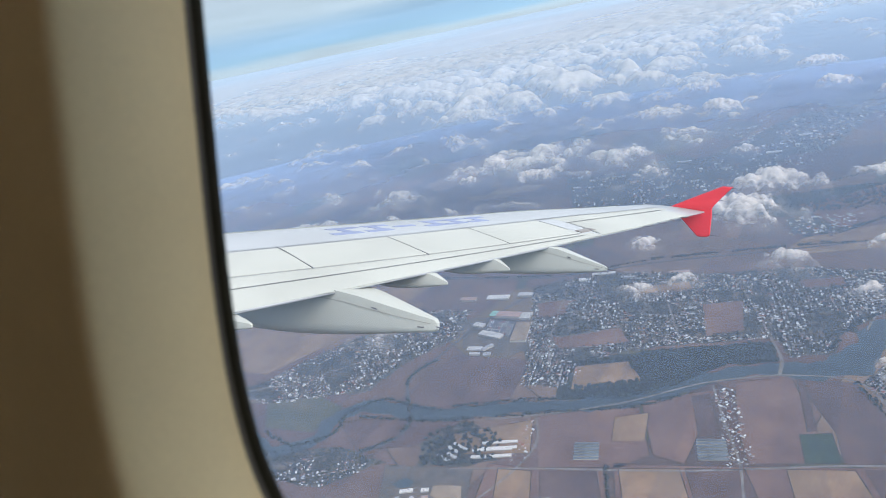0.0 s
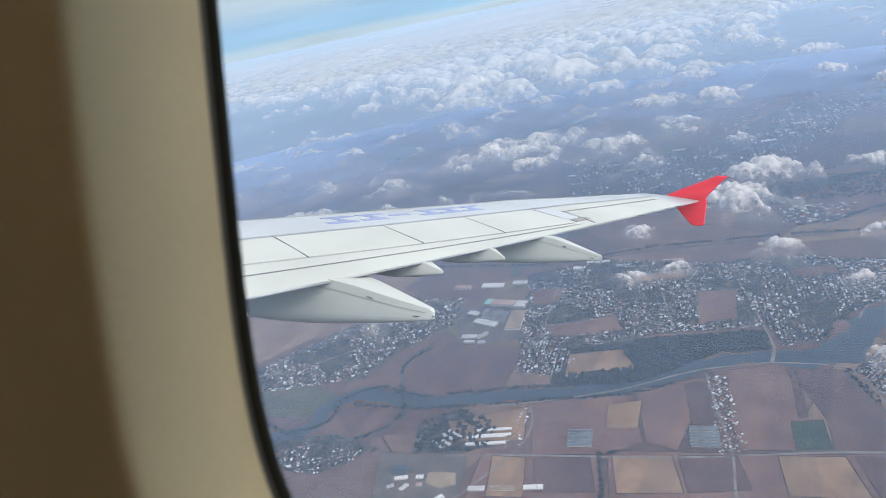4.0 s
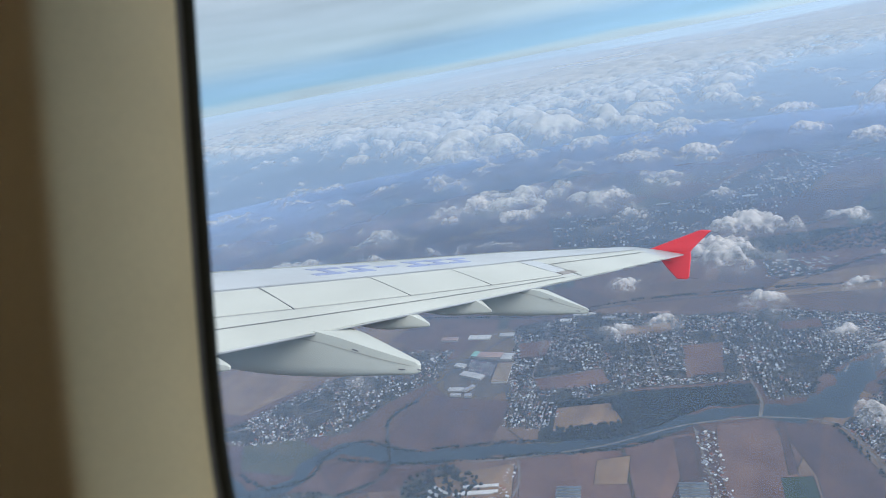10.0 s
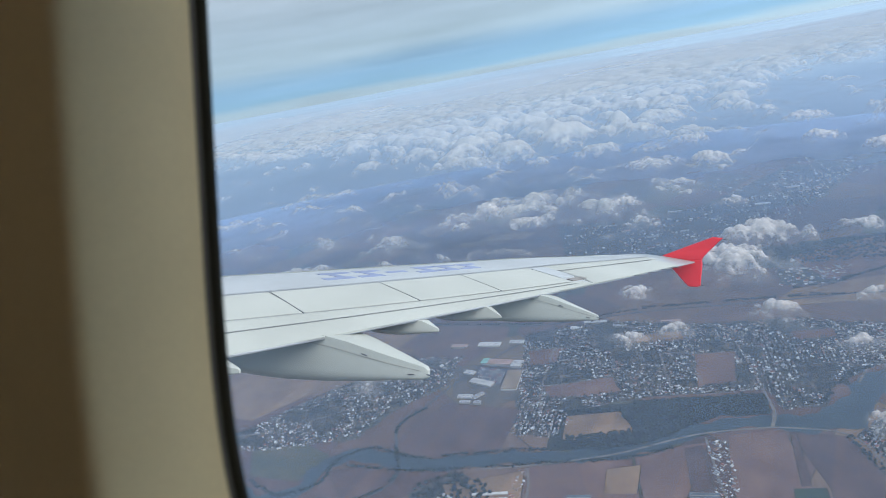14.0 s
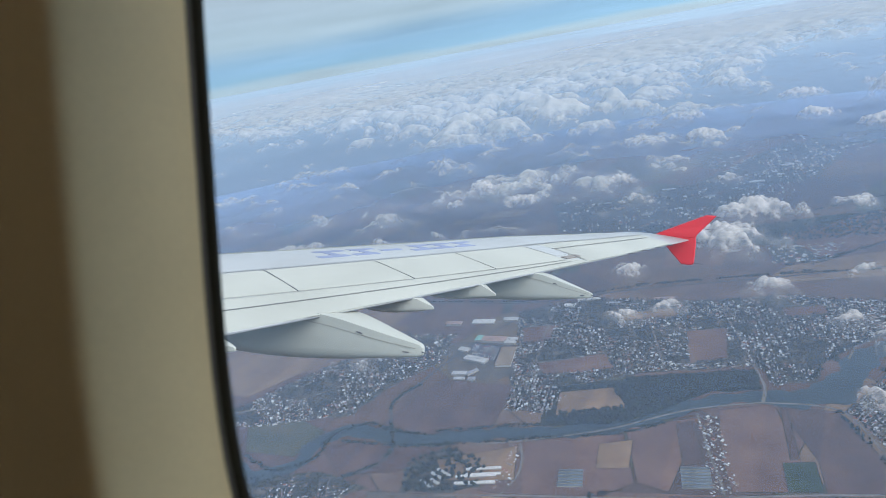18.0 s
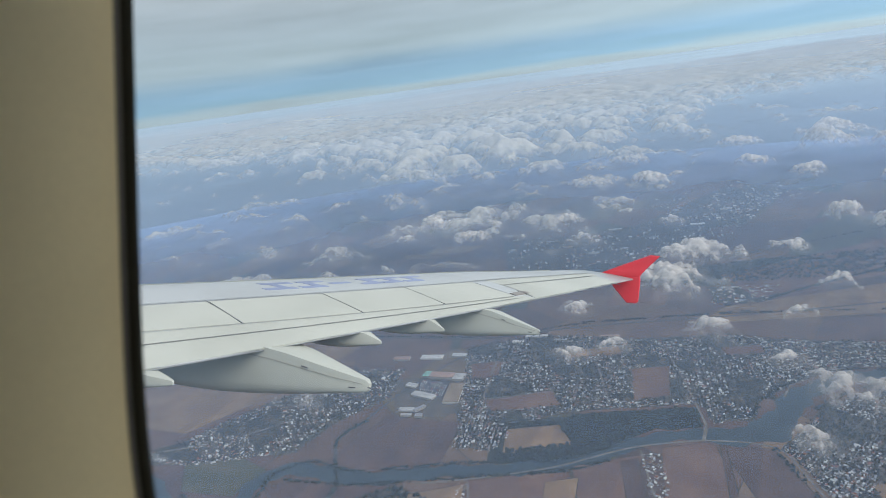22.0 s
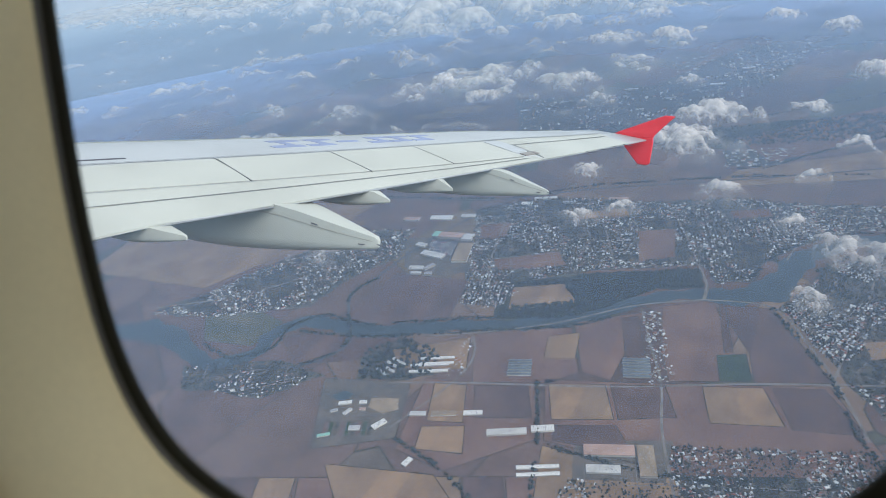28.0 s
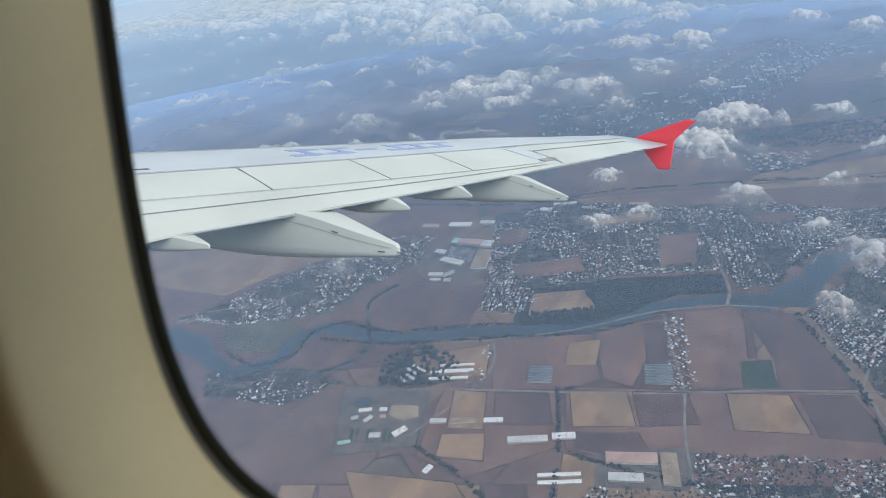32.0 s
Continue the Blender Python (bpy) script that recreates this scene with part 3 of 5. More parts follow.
def soil(name, a, b, c, size=60.0, stripes=0.0, angle=0.0, lots=(34, 420), tones=(0.86, 1.09), loose=0.0):
    """Ploughed or fallow land: broad patches, furrow stripes, fine clods."""
    m = bpy.data.materials.new(name)
    m.use_nodes = True
    t = m.node_tree
    bs = t.nodes["Principled BSDF"]
    bs.inputs["Roughness"].default_value = 0.95
    bs.inputs["Specular IOR Level"].default_value = 0.1
    co = node(t, "ShaderNodeTexCoord")
    n1 = node(t, "ShaderNodeTexNoise", ins={"Scale": 1 / size, "Detail": 7.0, "Roughness": 0.6})
    n2 = node(t, "ShaderNodeTexNoise", ins={"Scale": 0.12, "Detail": 4.0})
    for n in (n1, n2):
        t.links.new(co.outputs["Object"], n.inputs["Vector"])
    r = ramp(t, [(0.32, a), (0.5, b), (0.68, c)], n1.outputs["Fac"])
    mul = node(t, "ShaderNodeMixRGB", blend_type="MULTIPLY", ins={"Fac": 0.6})
    g = ramp(t, [(0.3, 0.7), (0.7, 1.0)], n2.outputs["Fac"])
    t.links.new(r.outputs[0], mul.inputs["Color1"])
    t.links.new(g.outputs[0], mul.inputs["Color2"])
    last = mul.outputs[0]
    if stripes:
        # narrow parcels of differing tone, with worn tracks between them
        turn = node(t, "ShaderNodeMapping", ins={"Rotation": (0, 0, radians(24 + (angle if not loose else 0))), "Scale": (1 / lots[0], 1 / lots[1], 1.0)})
        t.links.new(co.outputs["Object"], turn.inputs[0])
        lot = node(t, "ShaderNodeTexVoronoi", voronoi_dimensions="2D", distance="CHEBYCHEV", ins={"Scale": 1.0, "Randomness": loose})
        rim = node(t, "ShaderNodeTexVoronoi", voronoi_dimensions="2D", feature="F2", distance="CHEBYCHEV", ins={"Scale": 1.0, "Randomness": loose})
        for n in (lot, rim):
            t.links.new(turn.outputs[0], n.inputs["Vector"])
        sep = node(t, "ShaderNodeSeparateColor")
        t.links.new(lot.outputs["Color"], sep.inputs[0])
        tone = ramp(t, [(0.0, (tones[0], tones[0] * 1.03, tones[0] * 1.08)), (0.5, (0.95, 0.95, 0.95)), (1.0, (tones[1], tones[1] * 0.97, tones[1] * 0.91))], sep.outputs[0])
        gap = node(t, "ShaderNodeMath", operation="SUBTRACT")
        t.links.new(rim.outputs["Distance"], gap.inputs[0])
        t.links.new(lot.outputs["Distance"], gap.inputs[1])
        track = ramp(t, [(0.0, 0.62 if loose else 0.9), (0.04, 1.0)], gap.outputs[0])
        for src in (tone.outputs[0], track.outputs[0]):
            mm = node(t, "ShaderNodeMixRGB", blend_type="MULTIPLY", ins={"Fac": 1.0})
            t.links.new(last, mm.inputs["Color1"])
            t.links.new(src, mm.inputs["Color2"])
            last = mm.outputs[0]

        mp = node(t, "ShaderNodeMapping", ins={"Rotation": (0, 0, radians(angle))})
        w = node(t, "ShaderNodeTexWave", ins={"Scale": 0.05, "Distortion": 7.0, "Detail": 3.0, "Detail Scale": 0.4})
        t.links.new(co.outputs["Object"], mp.inputs[0])
        t.links.new(mp.outputs[0], w.inputs["Vector"])
        m2 = node(t, "ShaderNodeMixRGB", blend_type="MULTIPLY", ins={"Fac": stripes})
        t.links.new(last, m2.inputs["Color1"])
        t.links.new(w.outputs["Color"], m2.inputs["Color2"])
        last = m2.outputs[0]
    t.links.new(last, bs.inputs["Base Color"])
    return m


def patchwork(name):
    """The open country: parcels of many browns, told apart by a square-cell pattern, with tracks between them."""
    m = bpy.data.materials.new(name)
    m.use_nodes = True
    t = m.node_tree
    bs = t.nodes["Principled BSDF"]
    bs.inputs["Roughness"].default_value = 0.95
    bs.inputs["Specular IOR Level"].default_value = 0.1
    co = node(t, "ShaderNodeTexCoord")
    mp = node(t, "ShaderNodeMapping", ins={"Rotation": (0, 0, radians(24)), "Scale": (1 / 190, 1 / 330, 1.0)})
    t.links.new(co.outputs["Object"], mp.inputs[0])
    cells = node(t, "ShaderNodeTexVoronoi", voronoi_dimensions="2D", distance="CHEBYCHEV", ins={"Scale": 1.0, "Randomness": 0.3})
    edge = node(t, "ShaderNodeTexVoronoi", voronoi_dimensions="2D", feature="F2", distance="CHEBYCHEV", ins={"Scale": 1.0, "Randomness": 0.3})
    for n in (cells, edge):
        t.links.new(mp.outputs[0], n.inputs["Vector"])
    sep = node(t, "ShaderNodeSeparateColor")
    t.links.new(cells.outputs["Color"], sep.inputs[0])
    tone = ramp(t, [(0.0, (0.125, 0.084, 0.073)), (0.25, (0.215, 0.135, 0.1)), (0.5, (0.155, 0.102, 0.092)), (0.7, (0.275, 0.183, 0.12)), (0.85, (0.0975, 0.111, 0.0715)), (1.0, (0.169, 0.13, 0.104))], sep.outputs[0])
    gap = node(t, "ShaderNodeMath", operation="SUBTRACT")
    t.links.new(edge.outputs["Distance"], gap.inputs[0])
    t.links.new(cells.outputs["Distance"], gap.inputs[1])
    line = ramp(t, [(0.0, 1.0), (0.018, 0.0)], gap.outputs[0])
    n1 = node(t, "ShaderNodeTexNoise", ins={"Scale": 0.012, "Detail": 8.0, "Roughness": 0.65})
    n2 = node(t, "ShaderNodeTexNoise", ins={"Scale": 0.15, "Detail": 4.0})
    for n in (n1, n2):
        t.links.new(co.outputs["Object"], n.inputs["Vector"])
    mul = node(t, "ShaderNodeMixRGB", blend_type="MULTIPLY", ins={"Fac": 1.0})
    g = ramp(t, [(0.3, 0.62), (0.7, 1.12)], n1.outputs["Fac"])
    t.links.new(tone.outputs[0], mul.inputs["Color1"])
    t.links.new(g.outputs[0], mul.inputs["Color2"])
    mul2 = node(t, "ShaderNodeMixRGB", blend_type="MULTIPLY", ins={"Fac": 0.5})
    g2 = ramp(t, [(0.3, 0.7), (0.7, 1.0)], n2.outputs["Fac"])
    t.links.new(mul.outputs[0], mul2.inputs["Color1"])
    t.links.new(g2.outputs[0], mul2.inputs["Color2"])
    mix = node(t, "ShaderNodeMixRGB", ins={"Color2": (0.045, 0.045, 0.035, 1)})
    t.links.new(line.outputs[0], mix.inputs["Fac"])
    t.links.new(mul2.outputs[0], mix.inputs["Color1"])
    t.links.new(mix.outputs[0], bs.inputs["Base Color"])
    return m


GROUND = patchwork("open_country")
SOIL_DARK = soil("dark_plough", (0.11, 0.068, 0.06), (0.148, 0.093, 0.08), (0.18, 0.118, 0.1), 90, 0.08, 20)
SOIL_RED = soil("red_brown_plough", (0.175, 0.1, 0.078), (0.228, 0.134, 0.103), (0.275, 0.166, 0.125), 80, 0.08, 75)
SOIL_TAN = soil("tan_stubble", (0.24, 0.155, 0.093), (0.32, 0.208, 0.124), (0.39, 0.26, 0.165), 70, 0.1, 15)
MEADOW = soil("olive_meadow", (0.078, 0.0845, 0.0546), (0.111, 0.111, 0.0715), (0.156, 0.137, 0.091), 50)
DIRT = soil("town_dirt", (0.0975, 0.091, 0.078), (0.143, 0.124, 0.104), (0.195, 0.156, 0.124), 35)
LAWN = soil("crop_green", (0.0455, 0.0715, 0.0455), (0.065, 0.0975, 0.0585), (0.091, 0.117, 0.078), 40, 0.3, 70)
SAND = soil("pale_dirt", (0.26, 0.2, 0.14), (0.34, 0.26, 0.18), (0.4, 0.32, 0.23), 30)
VERGE = material("weedy_verge", (0.062, 0.056, 0.044), 0.95, spread=0.25, scale=0.05, fine=12, spec=0.1)
ROAD = material("road_gravel", (0.23, 0.2, 0.17), 0.9, spread=0.2, scale=0.05, fine=15)
ASPHALT = material("asphalt", (0.075, 0.075, 0.075), 0.85, spread=0.2, scale=0.05, fine=15)
WATER = material("river_water", (0.042, 0.064, 0.075), 0.4, spread=0.12, scale=0.02, fine=20, spec=0.22)
WALLS = material("house_walls", (0.62, 0.59, 0.53), 0.85, spread=0.12, scale=0.4, island=0.35)
WALLS_OB = material("house_plaster", (0.62, 0.59, 0.53), 0.85, spread=0.12, scale=0.4, obj=0.35)
ROOFS = [material("roof_sheet_white", (0.8, 0.8, 0.78), 0.5, spread=0.1, scale=0.3),
         material("roof_sheet_grey", (0.42, 0.43, 0.45), 0.6, spread=0.15, scale=0.3),
         material("roof_tile_red", (0.36, 0.13, 0.09), 0.8, spread=0.2, scale=0.4),
         material("roof_slate_dark", (0.13, 0.13, 0.14), 0.8, spread=0.2, scale=0.4),
         material("roof_tile_brown", (0.26, 0.18, 0.14), 0.8, spread=0.2, scale=0.4)]
TREES = material("bare_branches", (0.042, 0.05, 0.04), 0.95, spread=0.25, scale=0.1, fine=10, island=0.35, spec=0.1)
SHED = material("shed_roof", (0.62, 0.62, 0.6), 0.6, spread=0.12, scale=0.05, fine=12)
GREENROOF = material("green_roof", (0.3, 0.62, 0.5), 0.6, spread=0.1, scale=0.05)
SALMON = material("salmon_roof", (0.5, 0.33, 0.27), 0.7, spread=0.12, scale=0.05)
GLASSROOF = material("greenhouse_film", (0.16, 0.19, 0.22), 0.4, spread=0.2, scale=0.1)

# ground: one sheet to the limit of sight
bm = bmesh.new()
bmesh.ops.create_circle(bm, cap_ends=True, segments=160, radius=4880)
ground = part("ground", bm, GROUND)
tagged(ground, "brown winter farmland in many parcels", "ground", kind="structure")


def field(poly, mat, label, z=0.25, name="field"):
    ob = part(name, slab(poly, -0.2, z), mat)
    if name == "field":
        bm = bmesh.new()
        mid = Vector((sum(p[0] for p in poly) / len(poly), sum(p[1] for p in poly) / len(poly), 0))
        for i in range(len(poly)):
            a, b = Vector((*poly[i - 1], 0)), Vector((*poly[i], 0))
            n = max(2, int((b - a).length / 12))
            side = Vector((b.y - a.y, a.x - b.x, 0)).normalized()
            last = None
            for k in range(n + 1):
                p = a.lerp(b, k / n)
                w = 0.5 + 0.9 * abs(noise.noise(p * 0.04))
                now = (bm.verts.new(p + side * w + Vector((0, 0, z + 0.12))), bm.verts.new(p - side * w + Vector((0, 0, z + 0.12))))
                if last:
                    bm.faces.new((last[0], last[1], now[1], now[0]))
                last = now
        part("verge", bm, VERGE, ob, "dark weedy field verge")
    return tagged(ob, label, name.replace("_", " "), kind="structure")


def ribbon_poly(pts, widths):
    """Left and right edge of a strip along smoothed points."""
    fine, ws = [], []
    P = [Vector((*p, 0)) for p in pts]
    W = widths if isinstance(widths, (list, tuple)) else [widths] * len(P)
    for i in range(len(P) - 1):
        p0, p1, p2, p3 = P[max(i - 1, 0)], P[i], P[i + 1], P[min(i + 2, len(P) - 1)]
        for k in range(6):
            u = k / 6
            fine.append(0.5 * ((2 * p1) + (p2 - p0) * u + (2 * p0 - 5 * p1 + 4 * p2 - p3) * u * u + (3 * p1 - p0 - 3 * p2 + p3) * u ** 3))
            ws.append(W[i] * (1 - u) + W[i + 1] * u)
    fine.append(P[-1])
    ws.append(W[-1])
    left, right = [], []
    for i, p in enumerate(fine):
        d = (fine[min(i + 1, len(fine) - 1)] - fine[max(i - 1, 0)]).normalized()
        s = Vector((-d.y, d.x, 0)) * ws[i] / 2
        left.append(p + s)
        right.append(p - s)
    return left, right


def strip(name, pts, width, mat, z, label, category, wobble=0.0):
    left, right = ribbon_poly(pts, width)
    bm = bmesh.new()
    rows = []
    for i, (a, b) in enumerate(zip(left, right)):
        if wobble:
            a = a + (a - b) * wobble * noise.noise(a * 0.03)
            b = b + (b - a) * wobble * noise.noise(b * 0.03 + Vector((7, 3, 1)))
        rows.append([bm.verts.new((a.x, a.y, -0.1)), bm.verts.new((a.x, a.y, z)), bm.verts.new((b.x, b.y, z)), bm.verts.new((b.x, b.y, -0.1))])
    for r, s in zip(rows, rows[1:]):
        for j in range(3):
            bm.faces.new((r[j], r[j + 1], s[j + 1], s[j]))
    ob = part(name, bm, mat)
    return tagged(ob, label, category, kind="structure")


# parcels
field([(-467, 933), (-344, 991), (-300, 1012), (-250, 870), (-290, 830), (-415, 799)], SOIL_RED, "red-brown ploughed field by the river")
field([(-296, 1014), (-213, 1060), (-178, 1076), (-188, 936), (-196, 862), (-246, 872)], SOIL_RED, "red-brown ploughed field")
field([(-150, 1105), (-74, 1138), (-58, 1130), (-19, 984), (-34, 903), (-108, 884), (-130, 960)], SOIL_RED, "red-brown ploughed field beside the lane")
field([(-54, 1134), (36, 1136), (122, 940), (15, 912), (6, 985)], SOIL_DARK, "dark purple-brown ploughed field")
field([(-52, 1128), (-42, 1130), (-20, 988), (-33, 982)], SOIL_DARK, "narrow dark strip of ploughed land", 0.38)
field([(-214, 1046), (-187, 1062), (-155, 946), (-185, 931)], SOIL_DARK, "dark ploughed strip beside the lane", 0.38)
field([(-772, 915), (-733, 1121), (-554, 1122), (-539, 966), (-650, 918)], SOIL_DARK, "large dark field between town and river")
field([(-850, 830), (-780, 872), (-690, 868), (-600, 890), (-655, 800), (-760, 765)], SOIL_DARK, "dark field inside the river's bend")
field([(-452, 1114), (-352, 1151), (-307, 1083), (-432, 1023)], SOIL_TAN, "tan clearing beside the woods", 0.36)
field([(-1080, 860), (-960, 905), (-880, 880), (-890, 790), (-1010, 780)], MEADOW, "olive meadow beside the pond")
field([(-1600, 960), (-1180, 960), (-1040, 1240), (-1000, 1500), (-1700, 1400)], SOIL_TAN, "wide tan fallow field")
field([(-1500, 1560), (-700, 1560), (-690, 1900), (-1600, 2000)], SOIL_DARK, "wide dark field beyond the town")
field([(-120, 1700), (420, 1830), (520, 2120), (-60, 1830)], SOIL_TAN, "wide tan field beyond the town")
field([(20, 1900), (520, 2200), (640, 2660), (-80, 2100)], SOIL_RED, "reddish field beside a tree line")
field([(-350, 2150), (-60, 2220), (300, 2800), (-120, 2700)], SOIL_DARK, "dark distant field")
field([(-300, 838), (-180, 862), (0, 902), (118, 930), (190, 760), (-60, 690), (-260, 700)], SOIL_RED, "red-brown ploughed field south of the lane")
field([(-500, 790), (-420, 795), (-310, 826), (-270, 700), (-380, 600), (-470, 620)], SOIL_RED, "red-brown ploughed field")
field([(-680, 740), (-520, 770), (-480, 640), (-600, 580)], DIRT, "dark grey plot of a leisure park with paths")
field([(-260, 690), (-70, 680), (-20, 560), (-230, 530)], SOIL_TAN, "tan stubble field")
field([(200, 740), (340, 860), (420, 640), (240, 560)], SOIL_TAN, "tan stubble field by the village")
field([(-560, 560), (-390, 590), (-280, 500), (-420, 420)], SOIL_TAN, "tan fallow field")
# long narrow parcels towards the south, in a skewed grid of lanes
lots = random.Random(5)
for j in range(3):
    for i in range(11):
        u0, v0 = i * 62.0, j * 95.0
        jit = lots.uniform(-7, 7)
        quad = []
        for u, v in ((u0 + 2, v0 + 2), (u0 + 60, v0 + 2), (u0 + 60 + jit, v0 + 92), (u0 + 2 + jit, v0 + 92)):
            quad.append((-760 + u * 0.94 + v * 0.42, 470 + u * 0.3 - v * 0.88))
        pick = lots.choice((0, 0, 1, 1, 2))
        field(quad, (SOIL_RED, SOIL_TAN, SOIL_DARK)[pick], ("red-brown ploughed parcel", "pale tan stubble parcel", "dark ploughed parcel")[pick] + " in a long row of fields", 0.1)
for quad, m, what in (([(-290, 828), (-202, 850), (-172, 772), (-262, 747)], SOIL_TAN, "tan stubble"), ([(-194, 852), (-112, 870), (-86, 802), (-166, 774)], SOIL_DARK, "dark ploughed"), ([(-58, 884), (28, 903), (58, 822), (-40, 802)], SOIL_TAN, "tan stubble"), ([(40, 906), (110, 922), (158, 832), (68, 818)], SOIL_DARK, "dark ploughed"),
                      ([(-254, 735), (-166, 760), (-132, 707), (-248, 704)], SOIL_DARK, "dark ploughed"), ([(-478, 780), (-422, 790), (-392, 702), (-450, 690)], SOIL_TAN, "tan stubble"), ([(-408, 792), (-322, 814), (-292, 742), (-380, 717)], SOIL_DARK, "dark ploughed"), ([(-452, 676), (-386, 696), (-366, 640), (-440, 628)], SOIL_TAN, "tan stubble")):
    field(quad, m, what + " parcel inside a wide field", 0.36)
field([(-44, 972), (0, 985), (12, 916), (-34, 903)], LAWN, "square green nursery plot", 0.46)
field([(-800, 1290), (-640, 1330), (-560, 1180), (-620, 1130), (-730, 1150)], DIRT, "bare ground round the shopping halls", 0.2)

field([(-330, 960), (-276, 985), (-266, 905), (-318, 892)], SOIL_TAN, "tan square of fallow land", 0.38)
field([(-500, 905), (-470, 925), (-440, 830), (-560, 800), (-600, 850)], SOIL_TAN, "tan waste ground beside the terraces", 0.3)

# gardens and yards under the houses, and the floor of the woods
GARDEN = soil("town_gardens", (0.06, 0.066, 0.055), (0.095, 0.09, 0.075), (0.15, 0.12, 0.092), 28, 0.1, 40, (5.5, 15), (0.5, 1.6), 0.6)
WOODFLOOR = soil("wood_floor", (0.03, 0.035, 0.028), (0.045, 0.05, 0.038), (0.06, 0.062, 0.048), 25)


def rugged(poly, wobble=14.0):
    """The polygon with uneven edges."""
    out = []
    for i in range(len(poly)):
        (x0, y0), (x1, y1) = poly[i - 1], poly[i]
        n = max(2, int(math.hypot(x1 - x0, y1 - y0) / 22))
        for k in range(n):
            x, y = x0 + (x1 - x0) * k / n, y0 + (y1 - y0) * k / n
            out.append((x + wobble * noise.noise(Vector((x * 0.03, y * 0.03, 0.5))), y + wobble * noise.noise(Vector((x * 0.03, y * 0.03, 9.5)))))
    return out


# water
strip("river", [(-1400, 690), (-1180, 775), (-1040, 752), (-940, 716), (-868, 770), (-874, 838), (-835, 888), (-760, 902), (-689, 893), (-582, 928), (-512, 955), (-418, 980), (-318, 1014), (-245, 1066), (-190, 1118), (-130, 1148), (-75, 1164), (-20, 1164), (28, 1196), (60, 1270), (88, 1335), (140, 1396), (207, 1440), (320, 1448), (480, 1400), (700, 1450)],
      [60, 70, 40, 34, 36, 36, 40, 42, 42, 40, 36, 36, 36, 34, 32, 34, 44, 54, 58, 56, 52, 50, 50, 60, 80, 90], WATER, 0.30, "wide slow grey-blue river", "river", 0.35)
field([(-1190, 800), (-1130, 812), (-1075, 800), (-1040, 772), (-1090, 745), (-1150, 750)], WATER, "small grey-blue pond", 0.34, "pond")

# tracks and roads
ROADS_A = [([(-193, 1570), (-165, 1480), (-140, 1406), (-95, 1256), (-78, 1192), (-80, 1144)], 5), ([(-185, 1090), (-170, 1040), (-151, 975), (-119, 878), (-100, 760), (-60, 620)], 4), ([(-560, 760), (-415, 797), (-196, 846), (5, 907), (130, 938), (230, 960)], 4), ([(-860, 730), (-749, 760), (-700, 850), (-790, 1000), (-775, 1090), (-752, 1224), (-700, 1390), (-620, 1560)], 6), ([(-80, 1144), (-200, 1096), (-330, 1004), (-470, 938), (-560, 905)], 4)]
ROADS_B = [([(-80, 1144), (36, 1142), (90, 1040), (128, 940), (160, 820)], 4), ([(-1500, 1500), (-900, 1540), (-653, 1560), (-409, 1662), (-53, 1760), (373, 1900), (900, 2100)], 7), ([(-2500, 1880), (-2113, 2690), (-1368, 2640), (-876, 2650), (-300, 2700), (400, 3000)], 5.9), ([(-466, 930), (-440, 860), (-452, 780), (-500, 660)], 4), ([(-600, 1560), (-560, 1300), (-520, 1150), (-470, 1040)], 5)]
ROADS_C = [([(-420, 1620), (-330, 1430), (-270, 1250)], 4), ([(140, 1620), (100, 1480), (60, 1330)], 4), ([(230, 1390), (190, 1200), (150, 1050), (125, 950)], 4), ([(-1230, 860), (-1050, 960), (-900, 1120), (-760, 1240)], 5)]
for pts, w in ROADS_A + ROADS_B + ROADS_C:
    strip("road", pts, w, ROAD if w < 6 else ASPHALT, 0.42, "pale gravel lane" if w < 6 else "grey asphalt country road", "road")
strip("bridge", [(-79, 1186), (-79, 1166), (-80, 1146)], 6, ROAD, 1.6, "low concrete bridge over the river", "bridge")

# ---------------------------------------------------------------- houses


def inside(p, poly):
    c = False
    for i in range(len(poly)):
        (x1, y1), (x2, y2) = poly[i - 1], poly[i]
        if (y1 > p[1]) != (y2 > p[1]) and p[0] < (x2 - x1) * (p[1] - y1) / (y2 - y1) + x1:
            c = not c
    return c


TOWN_A = [(-685, 1490), (-509, 1595), (-252, 1590), (-51, 1637), (136, 1612), (420, 1650), (420, 1500), (296, 1490), (200, 1490), (110, 1425), (25, 1330), (5, 1235), (-66, 1205), (-97, 1279), (-263, 1234), (-363, 1196), (-421, 1141), (-457, 1029), (-534, 1026), (-603, 1243)]
TOWN_B = [(460, 1360), (320, 1395), (215, 1385), (125, 1300), (80, 1200), (50, 1138), (125, 985), (165, 900), (230, 760), (420, 900), (560, 1150)]
TOWN_C = [(-1227, 834), (-1158, 936), (-1076, 1114), (-945, 1327), (-800, 1342), (-772, 1195), (-842, 1056), (-859, 951), (-1051, 860)]
TOWN_D = [(-953, 2581), (-619, 2624), (-409, 2773), (-93, 3501), (152, 3286), (-100, 2405), (-521, 2166), (-798, 2182)]
TOWN_J = [(-460, 3000), (-300, 4000), (140, 4300), (460, 3900), (420, 3331), (102, 3050), (-75, 2700)]
TOWN_E = [(-110, 1990), (79, 2024), (60, 1881), (-91, 1850)]
TOWN_F = [(-760, 660), (-690, 745), (-800, 760), (-980, 700), (-940, 640)]
TOWN_I = [(-215, 600), (-190, 700), (-100, 735), (60, 775), (160, 800), (260, 740), (120, 640), (-60, 560)]
TOWN_G = [(-182, 1080), (-152, 1090), (-98, 882), (-136, 866)]
TOWN_H = [(-480, 925), (-462, 915), (-440, 800), (-470, 795)]


